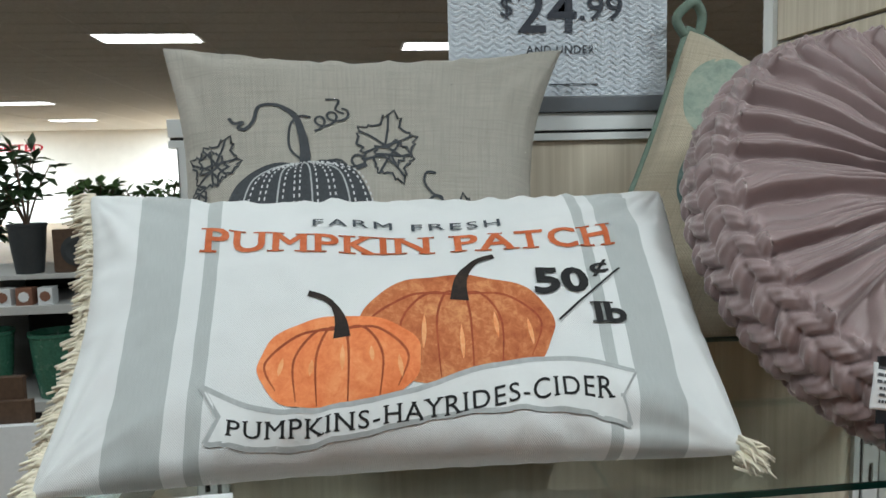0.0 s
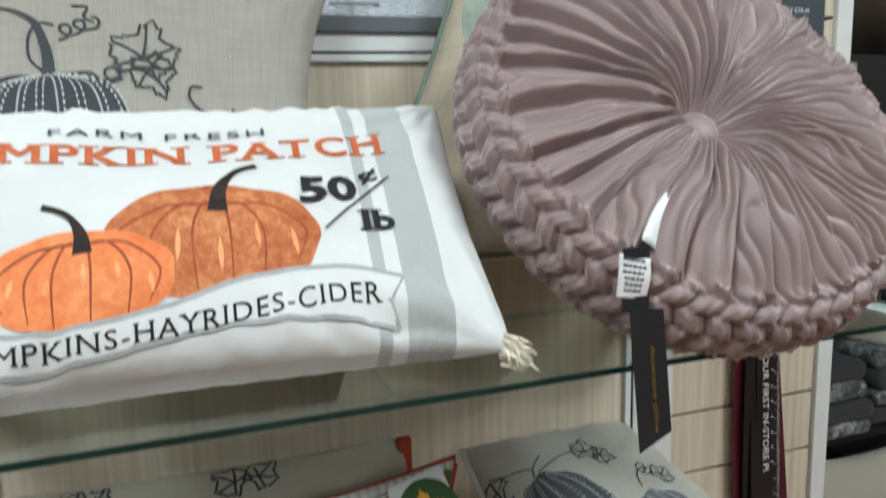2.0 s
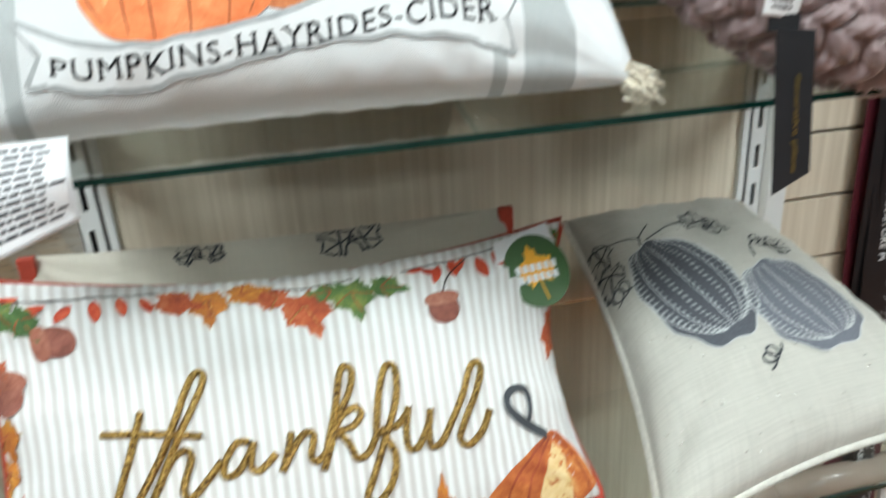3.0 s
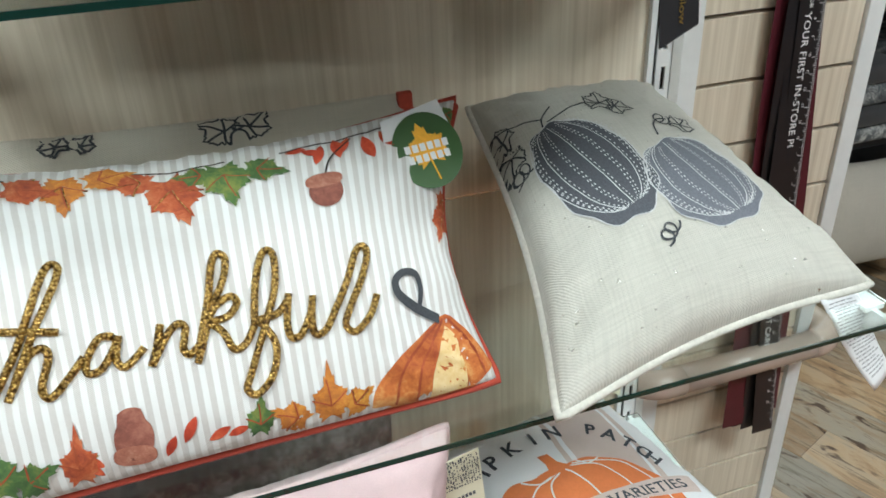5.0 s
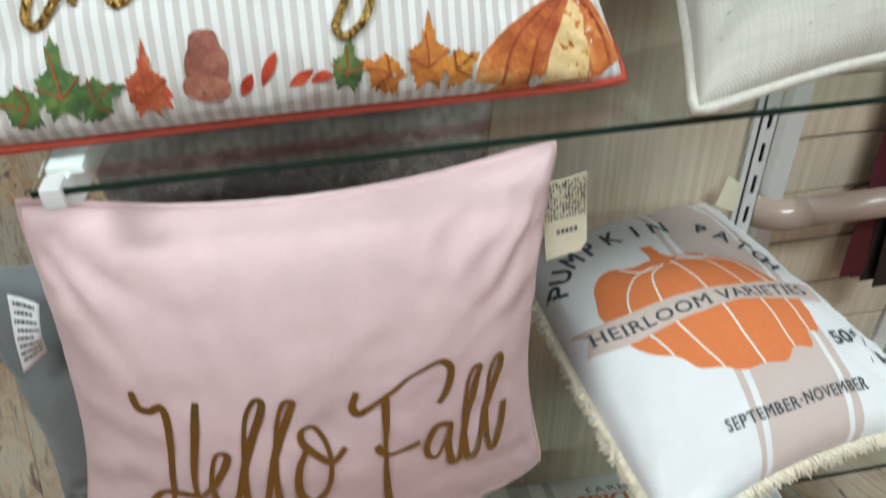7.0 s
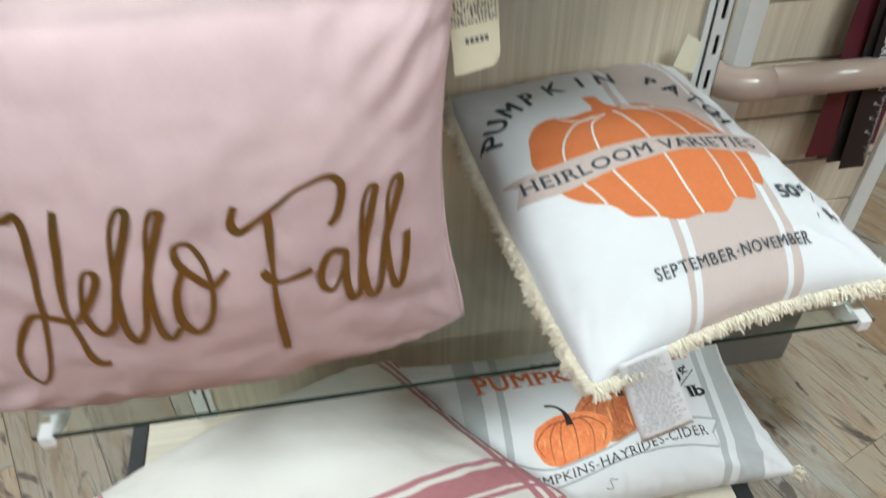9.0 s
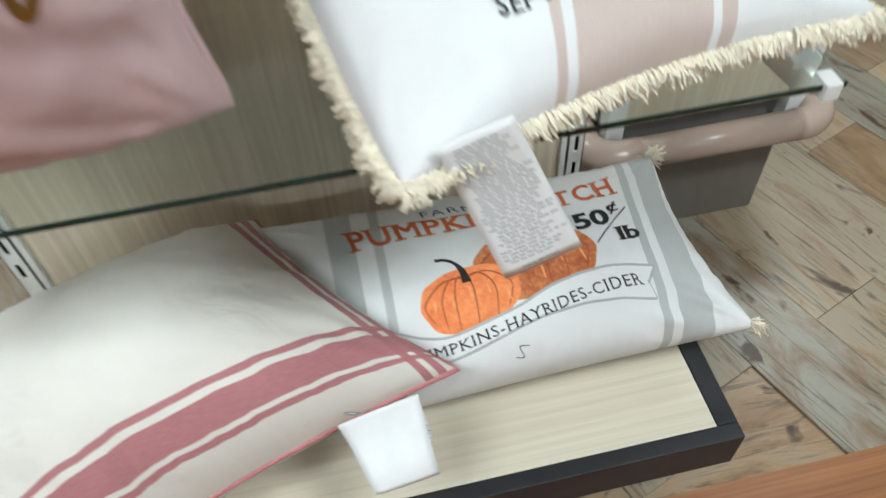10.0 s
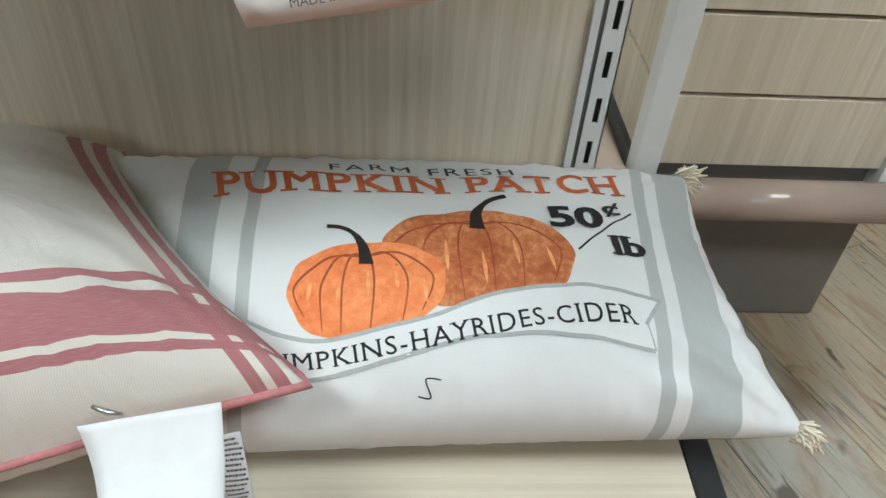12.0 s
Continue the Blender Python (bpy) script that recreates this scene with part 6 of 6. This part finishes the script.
M["pot_grey"] = plain("charcoal_pot", (0.04, 0.045, 0.05), 0.6)
M["pot_green"] = plain("green_glazed_pot", (0.05, 0.16, 0.11), 0.25, vary=0.2, scale=60, bump=0.4)
M["pot_terra"] = plain("terracotta_pot", (0.26, 0.12, 0.08), 0.6)
M["basket"] = plain("woven_basket", (0.16, 0.10, 0.05), 0.8, vary=0.4, scale=120, bump=0.6)
M["frame_wood"] = plain("dark_wood_frame", (0.10, 0.06, 0.04), 0.5, vary=0.2)
M["foliage"] = ink("dark_green_leaf", (0.035, 0.075, 0.030), 0.45, 0.35, 40)
M["fern"] = ink("fresh_green_leaf", (0.06, 0.13, 0.035), 0.5, 0.35, 40)


def lathe(profile, seg=28):
    bm = bmesh.new()
    rows = [[bm.verts.new((r * math.cos(2 * math.pi * i / seg), r * math.sin(2 * math.pi * i / seg), z)) for i in range(seg)] for r, z in profile]
    for a, b in zip(rows, rows[1:]):
        for i in range(seg):
            bm.faces.new((a[i], a[(i + 1) % seg], b[(i + 1) % seg], b[i]))
    bm.faces.new(rows[0][::-1])
    bm.faces.new(rows[-1])
    return bm


def pot(at, r, h, mat, label, name="plant_pot"):
    ob = mesh_ob(name, lathe([(r * 0.72, 0), (r * 0.9, h * 0.5), (r, h * 0.93), (r * 1.05, h * 0.95), (r * 1.05, h), (r * 0.93, h), (r * 0.9, h * 0.9)]), mat, smooth=False)
    ob.location = at
    return tagged(ob, label, "pot")


def leafy_plant(at, height, spread, leaf, count, mat, label, seed, trunk=True):
    """A potted plant: thin stems and many curved leaves."""
    rg = random.Random(seed)
    root = tagged(empty("potted_plant", at), label, "plant")
    bm, lv = bmesh.new(), bmesh.new()
    for _ in range(7 if trunk else 26):
        a, l = rg.uniform(0, 6.28), height * rg.uniform(0.6, 1.0)
        tip = Vector((math.cos(a) * spread * rg.uniform(0.2, 0.9), math.sin(a) * spread * rg.uniform(0.2, 0.9), l))
        pts = smooth_path([(0, 0, 0), tuple(tip * 0.5 + Vector((0, 0, l * 0.1))), tuple(tip)], 5)
        sweep(pts, [0.008 * (1 - 0.7 * i / len(pts)) for i in range(len(pts))], 5, bm)
        for _ in range(count):
            p = pts[rg.randrange(len(pts) // 3, len(pts))]
            d = Vector((rg.gauss(0, 1), rg.gauss(0, 1), rg.uniform(-0.3, 0.8))).normalized()
            s = d.cross(Vector((0, 0, 1))).normalized() * leaf * rg.uniform(0.2, 0.32)
            ln = leaf * rg.uniform(0.7, 1.2)
            dr = Vector((0, 0, -0.25 * ln))
            q = [p, p + d * ln * 0.45 + s, p + d * ln + dr, p + d * ln * 0.45 - s]
            lv.faces.new([lv.verts.new(v) for v in q])
    part("stems", bm, M["frame_wood"], root)
    ob = part("leaves", lv, mat, root, "many dark green leaves")
    ob["kind"] = "stuff"
    return root


pot((-2.98, 4.40, 0.986), 0.115, 0.32, M["pot_grey"], "tall charcoal plant pot on the rack")
leafy_plant((-2.98, 4.40, 1.28), 0.55, 0.28, 0.15, 12, M["foliage"], "dark broad-leaved potted fig", 3)
pot((-2.55, 4.45, 0.986), 0.11, 0.20, M["basket"], "woven brown basket pot on the rack")
leafy_plant((-2.55, 4.45, 1.17), 0.40, 0.20, 0.12, 14, M["fern"], "bushy fresh green potted fern", 5, False)
leafy_plant((-2.20, 4.70, 1.05), 0.48, 0.30, 0.10, 14, M["fern"], "loose green potted grass", 6, False)
leafy_plant((-3.35, 4.70, 1.10), 0.45, 0.30, 0.12, 12, M["foliage"], "dark green potted shrub", 8, False)
pic = tagged(empty("framed_picture", (-2.66, 4.36, 0.986)), "square dark wood framed medallion picture", "picture")
part("frame", box(-0.15, -0.02, 0.0, 0.15, 0.02, 0.28, 0.004), M["frame_wood"], pic)
part("medallion", lathe([(0.10, 0.0), (0.10, 0.012), (0.07, 0.016), (0.04, 0.010)], 24), M["pot_grey"], pic).matrix_local = pose(0, -0.020, 0.14, 90)
for x, w, mt in ((-3.12, 0.10, "paper"), (-2.99, 0.10, "pot_terra"), (-2.86, 0.09, "paper")):
    bx = tagged(empty("tile_coaster_box", (x, 4.34, 0.79)), "small patterned tile coaster box", "box", "coaster boxes")
    part("box_body", box(-w / 2, -0.05, 0, w / 2, 0.05, 0.11, 0.003), M[mt], bx)
    part("tile_motif", lathe([(0.034, 0), (0.034, 0.004)], 8), M["pot_terra" if mt == "paper" else "paper"], bx).matrix_local = pose(0, -0.0505, 0.055, 90)
lantern = tagged(empty("lantern", (-2.56, 4.36, 0.79)), "small white framed glass lantern", "lantern")
for dx, dy in ((-0.07, -0.07), (0.06, -0.07), (-0.07, 0.06), (0.06, 0.06)):
    part("lantern_post", box(dx, dy, 0, dx + 0.012, dy + 0.012, 0.16), M["white"], lantern)
part("lantern_top", box(-0.075, -0.075, 0.155, 0.075, 0.075, 0.17, 0.003), M["white"], lantern)
part("lantern_base", box(-0.075, -0.075, 0.0, 0.075, 0.075, 0.012, 0.003), M["white"], lantern)
for x, r, h, mt, lb in ((-2.86, 0.165, 0.43, "pot_green", "green glazed ceramic garden pot"), (-3.28, 0.15, 0.45, "pot_green", "green glazed ceramic garden pot"), (-2.50, 0.13, 0.42, "pot_terra", "terracotta coloured tall vase")):
    pot((x, 4.42, 0.166), r, h, M[mt], lb)
crate = tagged(empty("wooden_crate", (-2.35, 2.75, 0)), "stacked brown wooden crate panels on the floor", "crate")
for k in range(3):
    part("panel", box(-0.30 - k * 0.05, -0.02 + k * 0.05, 0.0, 0.02 - k * 0.05, 0.02 + k * 0.05, 0.62 + 0.10 * k, 0.003), M["frame_wood" if k else "paper"], crate)

for ob in [o for o in scene.objects if o.parent is None and o not in before_display]:
    ob.location += Vector((0.28, 0.0, 0.0 if ob is crate else 0.13))

# far wall lettering and rail lights
M["sign_red"] = ink("red_sign_ink", (0.50, 0.03, 0.06))
wall_sign = tagged(empty("wall_sign", (-14.5, 29.9, 2.2)), "white fascia with partly hidden grey and red words", "shop sign")
flat_text("THE", (-14.1, 29.985, 3.12), (1, 0, 0), (0, 0, 1), 0.26, M["sign_grey"], "sign_lettering", wall_sign, 0.01)
flat_text("COLLECTED", (-15.15, 29.985, 2.72), (1, 0, 0), (0, 0, 1), 0.25, M["sign_red"], "sign_lettering", wall_sign, 0.02, 3.1)

# ---- low textile rack beside the tower ----
M["throw_dark"] = cloth("charcoal_throw", (0.05, 0.05, 0.055), slub=0.2)
M["throw_cream"] = cloth("cream_throw", (0.50, 0.46, 0.40), slub=0.2)
M["throw_print"] = speckled("black_white_pattern", (0.12, 0.13, 0.14), (0.62, 0.62, 0.60), (0.02, 0.02, 0.025), 55)
trk = tagged(empty("textile_rack", (1.75, 1.5, 0)), "dark low rack with folded throws", "display rack")
part("back_board", box(-0.62, 0.30, 0.0, 1.2, 0.34, 1.9), M["dark"], trk)
for z in (0.06, 0.52, 0.98):
    part("shelf_board", box(-0.62, -0.42, z, 1.2, 0.30, z + 0.03, 0.002), M["black"], trk)
part("side_board", box(-0.65, -0.42, 0.0, -0.622, 0.34, 1.9), M["dark"], trk)
rg = random.Random(9)
for z0 in (0.091, 0.551, 1.011):
    for col in range(3):
        z = z0
        for k in range(4):
            h = rg.uniform(0.055, 0.085)
            x = 1.18 + col * 0.55 + rg.uniform(-0.02, 0.02)
            y0 = 1.06 + rg.uniform(-0.02, 0.03)
            mt = rg.choice(("throw_dark", "throw_print", "throw_cream", "throw_dark", "throw_print"))
            bm = box(x, y0, z, x + 0.50, y0 + 0.40, z + h, 0.0)
            bmesh.ops.bevel(bm, geom=bm.edges[:], offset=h * 0.42, segments=4, affect="EDGES", profile=0.6)
            t = mesh_ob("folded_throw", bm, M[mt], smooth=True)
            tagged(t, {"throw_dark": "folded charcoal throw on the dark rack", "throw_print": "folded black and white patterned throw", "throw_cream": "folded cream knitted throw"}[mt], "throw", "folded throws")
            z += h + 0.001
sack = tagged(empty("floor_cushion", (1.42, 1.0, 0.10)), "patterned pale cushion leaning on the textile rack", "throw")
FC = Cushion((1.30, 0.96, 0.13), (1.78, 0.92, 0.13), (1.80, 1.04, 0.50), (1.32, 1.05, 0.52), 0.08, seed=15)
FC.body("cover", M["throw_cream"], sack, 24, 24)
sack.location = (0, 0, 0)

# ---- floor boards ----
ang = math.atan2(-0.19, 0.075)
strip = mesh_ob("floor_strip", box(-4, -6, -0.005, 4, -0.412, 0.0025), M["table"])
tagged(strip, "orange-brown wood-look floor strip in the aisle", "floor", kind="structure")
PW, PL = 0.152, 0.92
bmp = box(0.0003, 0.0003, -0.0055, PL - 0.0003, PW - 0.0003, 0.0, 0.0)
bmesh.ops.bevel(bmp, geom=[e for e in bmp.edges if all(v.co.z > -0.001 for v in e.verts)], offset=0.0008, segments=1, affect="EDGES")
plank_mesh = bpy.data.meshes.new("plank")
bmp.to_mesh(plank_mesh)
bmp.free()
plank_mesh.materials.append(M["floor"])
turn = Matrix.Rotation(ang, 4, "Z")
far_boards = bmesh.new()
rg = random.Random(21)
made = 0
for r in range(-60, 61):
    shift = rg.uniform(0, PL)
    for q in range(-12, 13):
        m = Matrix.Translation((0.4, 0.2, 0)) @ turn @ Matrix.Translation((q * PL + shift, r * PW, 0))
        c = m @ Vector((PL / 2, PW / 2, 0))
        if not (-7 < c.x < 4.5 and -0.62 < c.y < 8):
            if not (-3 < c.x < -0.8 and -1.5 < c.y <= -0.2):
                continue
        if (-2.6 < c.x < 2.6 and -0.9 < c.y < 2.6) and made < 290:
            ob = new("plank", plank_mesh)
            ob.parent = ground
            ob.matrix_local = m
            made += 1
        else:
            vs = [far_boards.verts.new(m @ Vector(p)) for p in ((0.001, 0.001, 0), (PL - 0.001, 0.001, 0), (PL - 0.001, PW - 0.001, 0), (0.001, PW - 0.001, 0))]
            far_boards.faces.new(vs)
fb = part("far_planks", far_boards, M["floor"], ground)
fb["kind"] = "stuff"

for root in [o for o in scene.objects if o.type == "EMPTY" and o.get("category") in ("cushion", "rolled rug", "shop sign", "hang tag", "coupon tape")]:
    child_fix(root)
